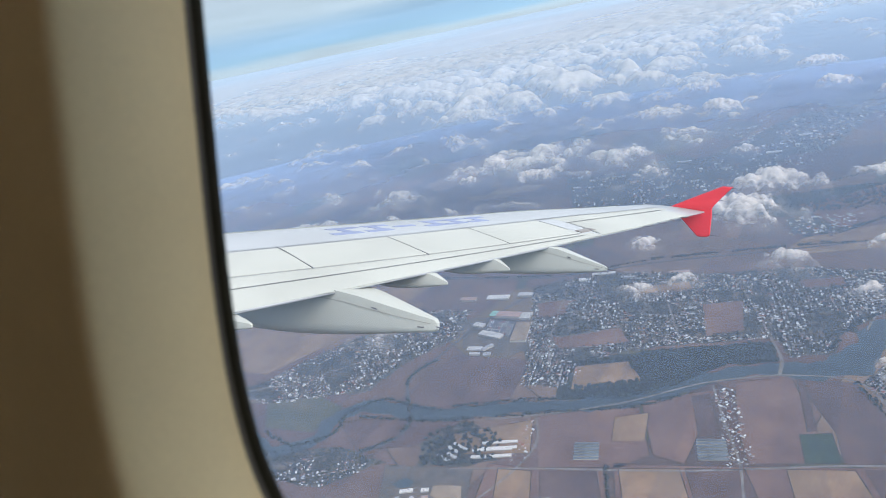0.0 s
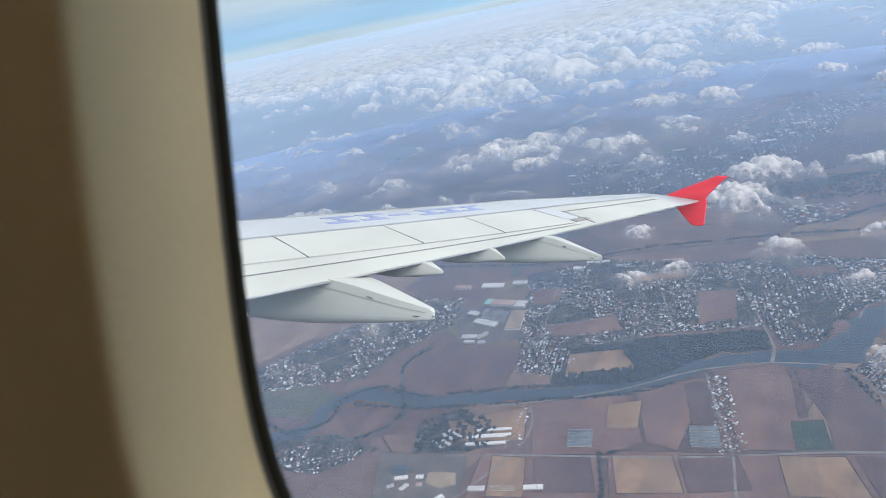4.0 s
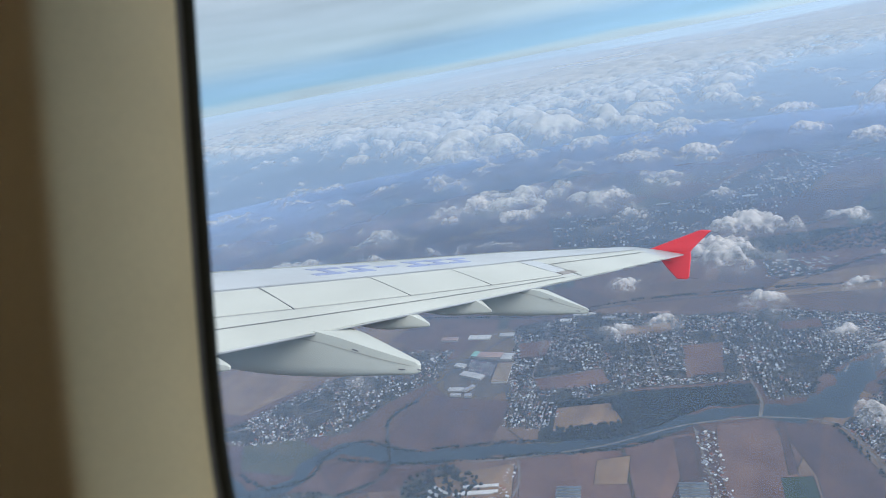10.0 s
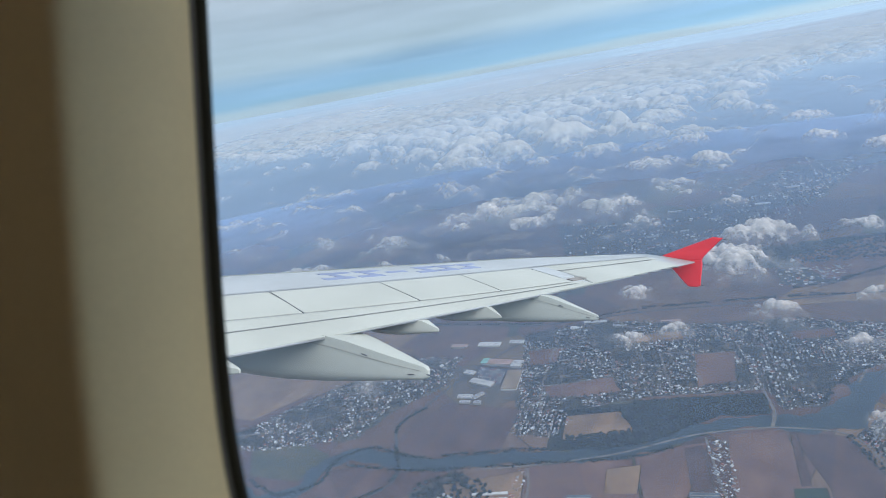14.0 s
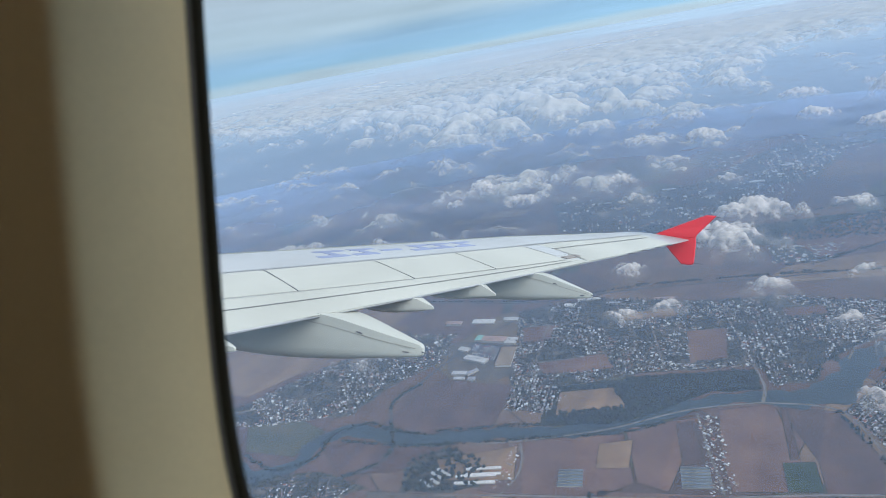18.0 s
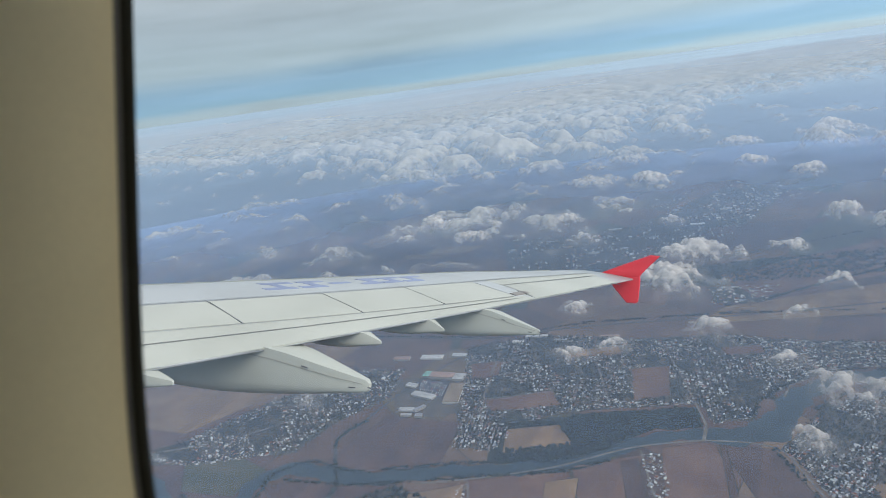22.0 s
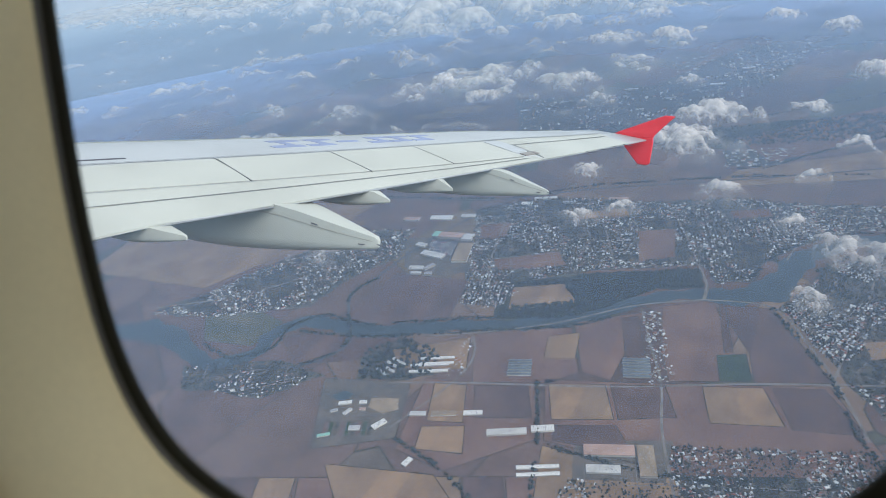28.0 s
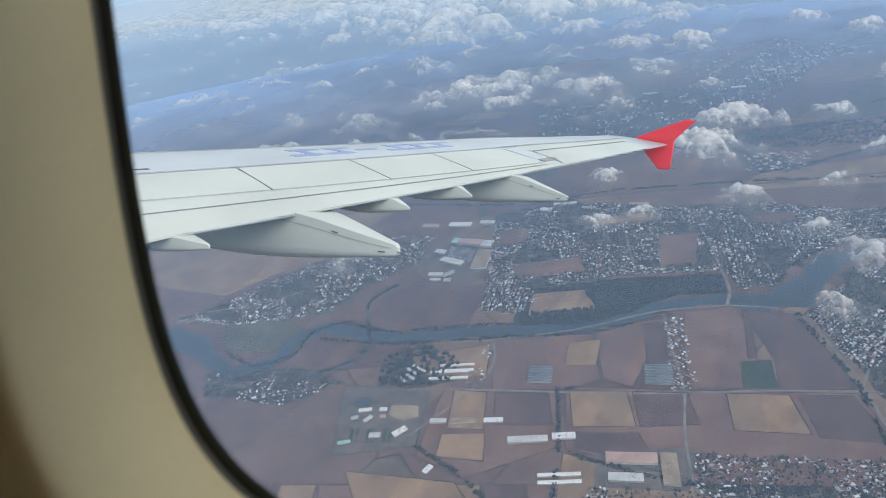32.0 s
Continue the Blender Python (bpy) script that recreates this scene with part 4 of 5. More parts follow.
for poly in (TOWN_A, TOWN_B, TOWN_C, TOWN_D, TOWN_E, TOWN_F, TOWN_I):
    field(rugged(poly), GARDEN, "grey-green gardens and yards under the town", 0.16, "gardens")
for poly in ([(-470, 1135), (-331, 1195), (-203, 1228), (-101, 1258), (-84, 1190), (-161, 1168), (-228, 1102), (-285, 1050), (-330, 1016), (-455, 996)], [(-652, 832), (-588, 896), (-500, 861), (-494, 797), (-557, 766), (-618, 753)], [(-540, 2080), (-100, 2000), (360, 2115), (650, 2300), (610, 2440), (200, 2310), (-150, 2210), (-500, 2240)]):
    field(rugged(poly), WOODFLOOR if poly[0][1] > 1000 else GARDEN, "dark grey-green floor of the woods" if poly[0][1] > 1000 else "grey-green scrub under scattered trees", 0.2, "wood_floor")


# open lots between the houses
OPEN = [[(-539, 1222), (-400, 1292), (-371, 1230), (-511, 1180)], [(-249, 1421), (-168, 1443), (-155, 1306), (-222, 1273)], [(-420, 1500), (-300, 1540), (-280, 1500), (-400, 1465)], [(-60, 1560), (20, 1585), (30, 1540), (-50, 1520)], [(230, 1210), (300, 1240), (310, 1180), (250, 1160)], [(170, 1060), (215, 1075), (220, 1030), (180, 1015)],
        [(-215, 715), (-85, 750), (-80, 668), (-200, 640)], [(-640, 1400), (-560, 1420), (-550, 1340), (-610, 1320)]]
for q, m, w in zip(OPEN, (SOIL_RED, SOIL_RED, SOIL_TAN, SOIL_RED, MEADOW, SOIL_TAN, DIRT, SOIL_RED), ("brown", "brown", "tan", "brown", "olive", "tan", "grey", "brown")):
    field(rugged(q, 6), m, f"open {w} lot between the houses", 0.3, "open_lot")


def scatter(poly, dx, dy, angle, keep, rng, hole=0.0):
    """Houses in double rows along streets, district by district: each has its own bearing and density."""
    xs, ys = [p[0] for p in poly], [p[1] for p in poly]
    wide = math.hypot(max(xs) - min(xs), max(ys) - min(ys))
    seeds = []
    for _ in range(max(1, int(wide / 150))):
        seeds.append((rng.uniform(min(xs), max(xs)), rng.uniform(min(ys), max(ys)), angle + rng.choice((0, 0, 12, -14, 90, 78)), keep * rng.uniform(0.62, 1.25)))
    out = []
    ni, nj = int(wide / dx) + 1, int(wide / (2.2 * dy)) + 1
    for cx, cy, turn, dense in seeds:
        ca, sa = math.cos(radians(turn)), math.sin(radians(turn))
        for j in range(-nj, nj + 1):
            for side in (-1, 1):
                row = dense * rng.uniform(0.55, 1.3)
                for i in range(-ni, ni + 1):
                    u, v = i * dx + rng.uniform(-0.45, 0.45) * dx, j * 2.2 * dy + side * 0.45 * dy + rng.uniform(-0.22, 0.22) * dy
                    p = (cx + u * ca - v * sa, cy + u * sa + v * ca)
                    if rng.random() > row or not inside(p, poly):
                        continue
                    if min(seeds, key=lambda q: (q[0] - p[0]) ** 2 + (q[1] - p[1]) ** 2)[:2] != (cx, cy):
                        continue
                    if any(inside(p, q) for q in OPEN):
                        continue
                    if hole and noise.noise(Vector((p[0] * 0.011, p[1] * 0.011, 3.3))) > hole:
                        continue
                    out.append((p[0], p[1], turn + rng.choice((0, 90)) + rng.uniform(-8, 8)))
    return out


def gable(w, d, h, r, over=0.35):
    """Wall prism and gable roof of a house, each as vertices and quads/tris."""
    bw = bmesh.new()
    lo = [bw.verts.new((x, y, -0.2)) for x, y in ((-w, -d), (w, -d), (w, d), (-w, d))]
    hi = [bw.verts.new((x, y, h)) for x, y in ((-w, -d), (w, -d), (w, d), (-w, d))]
    e0, e1 = bw.verts.new((-w, 0, h + r * 0.97)), bw.verts.new((w, 0, h + r * 0.97))
    bw.faces.new((lo[0], lo[1], hi[1], hi[0]))
    bw.faces.new((lo[2], lo[3], hi[3], hi[2]))
    bw.faces.new((lo[1], lo[2], hi[2], e1, hi[1]))
    bw.faces.new((lo[3], lo[0], hi[0], e0, hi[3]))
    br = bmesh.new()
    W, D = w + over, d + over
    k = over * r / d
    for s in (-1, 1):
        a = [br.verts.new(p) for p in ((-W, s * D, h - k), (W, s * D, h - k), (W, 0, h + r), (-W, 0, h + r))]
        b = [br.verts.new(p) for p in ((-W, s * D, h - k + 0.25), (W, s * D, h - k + 0.25), (W, 0, h + r + 0.25), (-W, 0, h + r + 0.25))]
        br.faces.new(b)
        br.faces.new(a[::-1])
        for i in range(4):
            j = (i + 1) % 4
            br.faces.new((a[i], a[j], b[j], b[i]))
    return bw, br


rng = random.Random(7)
spots = []
for poly, dx, dy, ang, keep, hole in ((TOWN_B, 3.9, 6.0, 62, 0.62, 0.2), (TOWN_G, 5.6, 6.4, 72, 0.62, 0), (TOWN_H, 6.5, 7, 72, 0.7, 0), (TOWN_F, 7, 9, 30, 0.6, 0.3), (TOWN_I, 3.9, 6.0, 15, 0.8, 0.25), (TOWN_A, 3.9, 6.6, 22, 0.62, 0.2), (TOWN_C, 4.1, 6.6, 48, 0.6, 0.2), (TOWN_E, 10, 12, 30, 0.6, 0), (TOWN_D, 11, 15, 20, 0.6, 0.2), (TOWN_J, 20, 34, 30, 0.5, 0.12)):
    spots += scatter(poly, dx, dy, ang, keep, rng, hole)
spots.sort(key=lambda p: math.hypot(p[0] - 150, p[1] - 1000))
near_spots, far_spots = spots[:300], spots[300:]

WALL_MESH, ROOF_MESH = [], []
for w, d, h, r in ((1.9, 1.3, 1.5, 0.85), (2.6, 1.35, 1.6, 0.85), (1.2, 1.0, 1.3, 0.6), (1.8, 1.5, 2.2, 0.95)):
    bw, br = gable(w, d, h, r)
    WALL_MESH.append(mesh_of(bw, "house_wall", WALLS_OB))
    row = []
    for m in ROOFS:
        row.append(mesh_of(br.copy(), "house_roof", m))
    br.free()
    ROOF_MESH.append(row)
ROOF_NAMES = ("white sheet-metal", "grey sheet-metal", "red tiled", "dark slate", "brown tiled")


def roof_pick(r):
    return r.choices(range(5), (0.32, 0.2, 0.2, 0.16, 0.12))[0]


for x, y, a in near_spots:
    k, m = rng.randrange(4), roof_pick(rng)
    house = thing("house", f"small plastered village house with a {ROOF_NAMES[m]} roof", "house", pose(x, y, 0.1, 0, 0, a), group="village houses")
    for nm, me in (("wall", WALL_MESH[k]), ("roof", ROOF_MESH[k][m])):
        ob = new(nm, me)
        ob.parent = house

# lanes between the rows of houses


def lanes(poly, dy, angle, width, cross):
    xs, ys = [p[0] for p in poly], [p[1] for p in poly]
    cx, cy = (min(xs) + max(xs)) / 2, (min(ys) + max(ys)) / 2
    r = math.hypot(max(xs) - min(xs), max(ys) - min(ys)) / 2
    ca, sa = math.cos(radians(angle)), math.sin(radians(angle))
    bm = bmesh.new()
    runs = [(0, j * dy) for j in range(-int(r / dy), int(r / dy) + 1) if j % 6 == 2] + [(1, k * cross) for k in range(-int(r / cross), int(r / cross) + 1)]
    for way, fixed in runs:
        last = None
        for i in range(-int(r / 9), int(r / 9) + 1):
            go = i * 9.0
            bend = fixed + 3.5 * noise.noise(Vector((go * 0.012, fixed * 0.1, 2.0 + way)))
            u, v = (go, bend) if way == 0 else (bend, go)
            p = (cx + u * ca - v * sa, cy + u * sa + v * ca)
            if not inside(p, poly):
                last = None
                continue
            nx, ny = (-sa, ca) if way == 0 else (ca, sa)
            now = [bm.verts.new((p[0] + nx * s * width / 2, p[1] + ny * s * width / 2, 0.4 + 0.05 * way)) for s in (-1, 1)]
            if last:
                bm.faces.new((last[0], last[1], now[1], now[0]))
            last = now
    ob = part("town_lanes", bm, ROAD)
    tagged(ob, "pale gravel lanes between the town's houses", "road", kind="structure")


for poly, dy, ang, wid, cross in ((TOWN_A, 6.4, 22, 1.5, 95), (TOWN_B, 6.0, 62, 1.5, 80), (TOWN_C, 6.6, 48, 1.5, 90), (TOWN_I, 6.2, 15, 1.5, 70), (TOWN_F, 9, 30, 1.6, 80)):
    lanes(poly, dy, ang, wid, cross)

# wide parcels of the plain beyond the towns
plain = random.Random(21)
for i in range(10):
    for j in range(5):
        x0, y0 = -2500 + 235 * i + 30 * j, 1660 + 215 * j + 18 * i
        w, h = plain.uniform(150, 228), plain.uniform(110, 205)
        quad = [(x0 + plain.uniform(-8, 8), y0), (x0 + w, y0 + 0.08 * w), (x0 + w + plain.uniform(-15, 25), y0 + h), (x0 + plain.uniform(-10, 20), y0 + h - 0.06 * w)]
        pick = plain.choice((0, 0, 1, 2, 2))
        if plain.random() < 0.35 or any(inside(q, poly) for q in quad for poly in (TOWN_A, TOWN_D, TOWN_E)):
            continue
        field(quad, (SOIL_RED, SOIL_TAN, SOIL_DARK)[pick], ("red-brown ploughed", "pale tan stubble", "dark ploughed")[pick] + " field on the open plain", 0.2)

# the rest of the towns, joined
bases = []
for w, d, h, r in ((4.4, 3.4, 3.0, 1.8), (5.6, 3.8, 3.4, 2.0), (3.4, 2.8, 2.8, 1.4), (8.0, 4.6, 5.0, 2.0)):
    V = np.array([(-w, -d, 0), (w, -d, 0), (w, d, 0), (-w, d, 0), (-w, -d, h), (w, -d, h), (w, d, h), (-w, d, h), (-w - .3, -d - .3, h), (w + .3, -d - .3, h), (w + .3, 0, h + r), (-w - .3, 0, h + r), (w + .3, d + .3, h), (-w - .3, d + .3, h)])
    F = np.array([(0, 1, 5, 4), (1, 2, 6, 5), (2, 3, 7, 6), (3, 0, 4, 7), (8, 9, 10, 11), (10, 12, 13, 11), (9, 12, 10, 10), (13, 8, 11, 11)])
    bases.append((V, F))
VV, FF, MI, off = [], [], [], 0
for x, y, a in far_spots:
    V, F = bases[rng.choices(range(4), (0.4, 0.3, 0.22, 0.08))[0]]
    ca, sa = math.cos(radians(a)), math.sin(radians(a))
    s = (rng.uniform(0.26, 0.5) if y < 820 else 0.17 + 0.4 * rng.random() ** 1.6) * (rng.uniform(1.2, 2.6) if y > 2800 else rng.uniform(1.0, 2.2) if y > 1800 else 1.0)
    VV.append(np.stack([x + s * (V[:, 0] * ca - V[:, 1] * sa), y + s * (V[:, 0] * sa + V[:, 1] * ca), 0.1 + s * V[:, 2]], -1))
    FF.append(F[:6] + off)
    m = 1 + roof_pick(rng)
    MI += [0] * 4 + [m] * 2
    off += len(V)
far = new("distant_houses", fast_mesh("distant_houses", np.concatenate(VV), np.concatenate(FF), [WALLS] + ROOFS, MI))
tagged(far, "dense small houses with white, grey and red roofs", "houses", kind="stuff")

# ---------------------------------------------------------------- trees


def ico(sub):
    b = bmesh.new()
    bmesh.ops.create_icosphere(b, subdivisions=sub, radius=1)
    b.verts.ensure_lookup_table()
    V = np.array([v.co[:] for v in b.verts])
    F = np.array([[v.index for v in f.verts] for f in b.faces])
    b.free()
    return V, F


ICO1 = ico(1)
nrng = np.random.default_rng(11)


def clumps(points, base, lo, hi, flat=1.0, rough=0.3):
    """Many uneven clumps in one array: points are (x, y, z), radii between lo and hi."""
    V, F = base
    n, k = len(points), len(V)
    r = nrng.uniform(lo, hi, (n, 1, 1))
    jit = 1 + nrng.uniform(-rough, rough, (n, k, 1))
    v = V[None] * jit * r * np.array([1, 1, flat])
    v = v + np.asarray(points)[:, None, :]
    f = F[None] + (np.arange(n) * k)[:, None, None]
    return v.reshape(-1, 3), f.reshape(-1, 3)


def tree_points(polys, count, spread=1.0, strict=True):
    out = []
    for poly, n in zip(polys, count):
        xs, ys = [p[0] for p in poly], [p[1] for p in poly]
        c = 0
        while c < n:
            p = (rng.uniform(min(xs), max(xs)), rng.uniform(min(ys), max(ys)))
            if inside(p, poly) and not any(inside(p, q) for q in OPEN):
                c += 1
                h = rng.uniform(2.0, 4.5)
                out.append((*p, h))
                if rng.random() < 0.6:
                    out.append((p[0] + rng.uniform(-2, 2), p[1] + rng.uniform(-2, 2), h + rng.uniform(0.5, 2.5)))
    return out


WOODS = [(-331, 1189), (-203, 1223), (-101, 1255), (-86, 1192), (-161, 1172), (-228, 1106), (-279, 1058), (-300, 1090)]
WOODS2 = [(-648, 830), (-588, 893), (-503, 859), (-497, 799), (-557, 769), (-616, 756)]
WOODS4 = [(-520, 2080), (-100, 2010), (350, 2120), (640, 2300), (600, 2430), (200, 2300), (-150, 2200), (-480, 2230)]
WOODS3 = [(-470, 1125), (-330, 1170), (-270, 1060), (-330, 1020), (-450, 1000), (-430, 1040), (-310, 1085), (-350, 1145)]
pts = tree_points([WOODS, WOODS2, WOODS3, WOODS4], [1500, 190, 380, 1500])
v, f = clumps(pts, ICO1, 2.0, 4.2, 0.9, 0.35)
woods = new("woodland", fast_mesh("woodland", v, f, [TREES]))
tagged(woods, "dark leafless riverside woodland", "woods", kind="stuff")
pts = tree_points([TOWN_A, TOWN_B, TOWN_C, TOWN_D, TOWN_F, TOWN_I], [5200, 4200, 1500, 1500, 500, 1700])
v, f = clumps(pts, ICO1, 0.8, 1.7, 0.95, 0.35)
tagged(new("garden_trees", fast_mesh("garden_trees", v, f, [TREES])), "dark bare garden trees among the houses", "trees", kind="stuff")
# hedges along river, lanes and field edges
pts = []
LINES_A = [([(-1000, 770), (-900, 745), (-840, 800), (-855, 860), (-800, 925), (-689, 915), (-560, 962), (-420, 1005), (-318, 1034), (-250, 1086)], 5), ([(-820, 860), (-689, 872), (-582, 905), (-418, 960), (-300, 1000), (-236, 1046)], 4), ([(-5, 1240), (40, 1350), (90, 1405), (180, 1470), (300, 1478)], 4), ([(110, 1290), (170, 1360), (230, 1405), (330, 1415)], 4), ([(-393, 2098), (0, 2330), (518, 2684), (900, 2900)], 7)]
LINES_B = [([(-60, 1840), (17, 1881), (434, 2218), (800, 2500)], 6), ([(-420, 1690), (-200, 1745), (80, 1800), (420, 1840)], 3), ([(-130, 1700), (120, 1960), (330, 2140)], 3), ([(-1500, 1530), (-700, 1560), (-420, 1680), (0, 1800)], 4), ([(-750, 760), (-700, 850), (-790, 1000), (-770, 1090)], 4)]
LINES_C = [([(-2000, 2000), (-1200, 2050), (-500, 2120)], 8), ([(36, 1138), (80, 1040), (124, 935), (150, 820), (210, 700)], 4), ([(-260, 690), (-70, 682), (60, 720)], 4), ([(-480, 640), (-380, 600), (-250, 520), (-100, 470)], 4), ([(-310, 826), (-270, 700), (-235, 540)], 3)]
for line, w in LINES_A + LINES_B + LINES_C:
    left, right = ribbon_poly(line, w * 2)
    for k, (a, b) in enumerate(zip(left, right)):
        a2, b2 = (left[k + 1], right[k + 1]) if k + 1 < len(left) else (a, b)
        for _ in range(5 + int((a2 - a).length / 2.6)):
            q = a.lerp(b, rng.random()).lerp(a2.lerp(b2, rng.random()), rng.random())
            if noise.noise(q * 0.02) > 0.32:
                continue
            pts.append((q.x + rng.uniform(-2.5, 2.5), q.y + rng.uniform(-2.5, 2.5), rng.uniform(1.0, 2.6)))
v, f = clumps(pts, ICO1, 1.2, 2.8, 0.9, 0.35)
tagged(new("hedgerow_trees", fast_mesh("hedgerow_trees", v, f, [TREES])), "dark hedges and bare trees along banks and lanes", "hedges", kind="stuff")

# ---------------------------------------------------------------- large buildings


def hall(x, y, a, w, d, h, mat, label, name="warehouse", ribs=5):
    """A flat-roofed hall: walls, a roof slab with a parapet, roof units."""
    h = 0.5 * h
    root = thing(name, label, name.replace("_", " "), pose(x, y, 0.1, 0, 0, a))
    b = bmesh.new()
    box(b, (-w / 2, -d / 2, -0.2), (w / 2, d / 2, h))
    part("wall", b, WALLS_OB, root)
    b = bmesh.new()
    box(b, (-w / 2 - 0.4, -d / 2 - 0.4, h), (w / 2 + 0.4, d / 2 + 0.4, h + 0.7))
    part("roof", b, mat, root)
    r = random.Random(int(x * 7 + y))
    for _ in range(ribs):
        b = bmesh.new()
        px, py = r.uniform(-0.42, 0.42) * w, r.uniform(-0.4, 0.4) * d
        box(b, (px - 1.0, py - 0.7, h + 0.7), (px + 1.0, py + 0.7, h + 1.5))
        part("roof_unit", b, ROOFS[1], root)
    return root


hall(-688, 1322, 3, 62, 26, 9, SALMON, "long shopping hall with a salmon roof", "shopping_hall", 8)
hall(-728, 1322, 3, 16, 26, 9, GREENROOF, "shopping hall wing with a pale green roof", "shopping_hall")
hall(-640, 1318, 3, 26, 30, 10, SHED, "shopping hall wing with a white roof", "shopping_hall")
hall(-622, 1240, -78, 90, 36, 9, SAND, "long shopping hall with a sandy flat roof", "shopping_hall", 10)
hall(-690, 1218, -12, 62, 20, 8, SHED, "low shopping hall with a pale roof", "shopping_hall", 6)
hall(-742, 1262, -10, 28, 16, 7, SHED, "small store with a white roof")
field([(-742, 1300), (-655, 1300), (-640, 1215), (-710, 1235)], ASPHALT, "asphalt car park between shopping halls", 0.45, "car_park")
HALLS_A = [(-700, 1150, 10, 34, 14), (-660, 1130, 12, 16, 10), (-672, 1160, 60, 30, 9), (-690, 1128, 12, 24, 8), (-760, 1420, 8, 60, 22), (-840, 1400, 8, 44, 18), (-690, 1440, 8, 38, 18), (-1010, 1270, 60, 26, 12), (-1120, 1290, 20, 30, 8), (-520, 1580, 15, 60, 12), (-450, 1560, 12, 34, 10), (-330, 1600, 10, 50, 10)]
HALLS_B = [(-560, 1540, 10, 30, 14), (-230, 2330, 10, 60, 24), (-420, 2420, 14, 50, 16), (-520, 2360, 14, 70, 14), (-640, 2450, 14, 60, 18), (-720, 2540, 10, 80, 18), (-330, 2560, 10, 60, 18), (-180, 2750, 10, 90, 30), (-80, 3000, 10, 80, 24), (-500, 2700, 10, 90, 20), (-860, 2420, 12, 50, 16)]
for x, y, a, w, d in HALLS_A + HALLS_B:
    hall(x, y, a, w * (0.6 if y > 2000 else 1.0), d * (0.7 if y > 2000 else 1.0), rng.uniform(5, 9), rng.choice((SHED, SHED, ROOFS[0], ROOFS[1], SALMON)), "long pale flat-roofed warehouse", ribs=3)

hall(-165, 705, 15, 70, 20, 7, SALMON, "long store with a salmon roof", "shopping_hall", 7)
hall(-112, 700, 105, 58, 22, 7, SAND, "long store with a sandy flat roof", "shopping_hall", 7)
hall(-165, 668, 15, 46, 14, 6, SHED, "low store with a pale roof", "shopping_hall", 5)
hall(-318, 700, 20, 60, 12, 6, SHED, "long pale flat-roofed warehouse")
hall(-268, 722, 20, 34, 12, 6, ROOFS[0], "short white flat-roofed warehouse")
for x, y, a, w, d, m, what in ((-604, 690, 25, 22, 7, ROOFS[0], "white"), (-588, 672, 70, 16, 6, SHED, "pale"), (-574, 700, 20, 12, 7, ROOFS[0], "white"), (-566, 684, 20, 10, 6, SALMON, "salmon"), (-612, 668, 40, 12, 5, ROOFS[1], "grey"), (-596, 612, 30, 20, 5, GREENROOF, "pale green"), (-470, 700, 18, 26, 9, SHED, "pale"), (-430, 712, 18, 40, 10, SAND, "sandy"), (-384, 726, 18, 30, 9, ROOFS[0], "white"), (-438, 600, 75, 16, 8, ROOFS[0], "white")):
    hall(x, y, a, w, d, 4.5, m, f"small flat-roofed building with a {what} roof", "low_building", 2)
# dark allotment strips beside the buildings
for i in range(9):
    u = i * 9.0
    field([(-612 + u, 640 + 0.32 * u), (-606 + u, 642 + 0.32 * u), (-594 + u, 612 + 0.32 * u), (-600 + u, 610 + 0.32 * u)], (SOIL_DARK, LAWN, GARDEN)[i % 3], "narrow dark allotment strip", 0.5, "allotment")
field(rugged([(-640, 700), (-622, 722), (-604, 716), (-606, 700), (-624, 692)], 4), WATER, "small ornamental pond", 0.36, "pond")
hall(-520, 660, 60, 24, 10, 5, ROOFS[0], "small white flat-roofed hall beside bare earth")
hall(-555, 640, 20, 18, 10, 5, SHED, "small pale hall beside bare earth")
field(rugged([(-566, 716), (-520, 726), (-506, 700), (-530, 684), (-560, 690)], 6), SAND, "pale bare earth of a building site", 0.33, "building_site")
car_mesh = []
CARS = [material("car_" + n, c, 0.35, spread=0.05) for n, c in (("white", (0.75, 0.75, 0.75)), ("grey", (0.25, 0.26, 0.28)), ("blue", (0.08, 0.13, 0.3)), ("red", (0.4, 0.06, 0.05)))]
for m in CARS:
    b = bmesh.new()
    prof = ((-2.2, 0.3), (-2.2, 0.85), (-1.5, 0.95), (-0.9, 1.45), (0.7, 1.45), (1.3, 0.95), (2.2, 0.8), (2.2, 0.3))
    car_mesh.append(mesh_of(loft([[(x, y, z) for x, z in prof] for y in (-0.9, 0.9)]), "parked_car", m))
for i in range(13):
    for j in range(12):
        if rng.random() < 0.25:
            continue
        x, y = -726 + 5.6 * i + j * 1.0, 1294 - 5.4 * j - 0.6 * i
        if not inside((x, y), [(-740, 1298), (-657, 1298), (-644, 1218), (-709, 1237)]):
            continue
        k = rng.choices(range(4), (0.45, 0.3, 0.15, 0.1))[0]
        ob = new("parked_car", car_mesh[k])
        ob.matrix_world = pose(x, y, 0.2, 0, 0, 95)
        tagged(ob, ("white", "grey", "blue", "red")[k] + " parked car on the shopping car park", "car", "cars on the car park")

# rows of long sheds and greenhouses
def shed_row(cx, cy, a, n, length, width, gap, mat, label, name):
    M = pose(cx, cy, 0.1, 0, 0, a)
    for i in range(n):
        root = thing(name, label, name.replace("_", " "), M @ pose(0, (i - (n - 1) / 2) * (width + gap), 0), group=label)
        bw, br = gable(length / 2, width / 2, 2.4, 1.2)
        part("wall", bw, WALLS_OB, root)
        part("roof", br, mat, root)


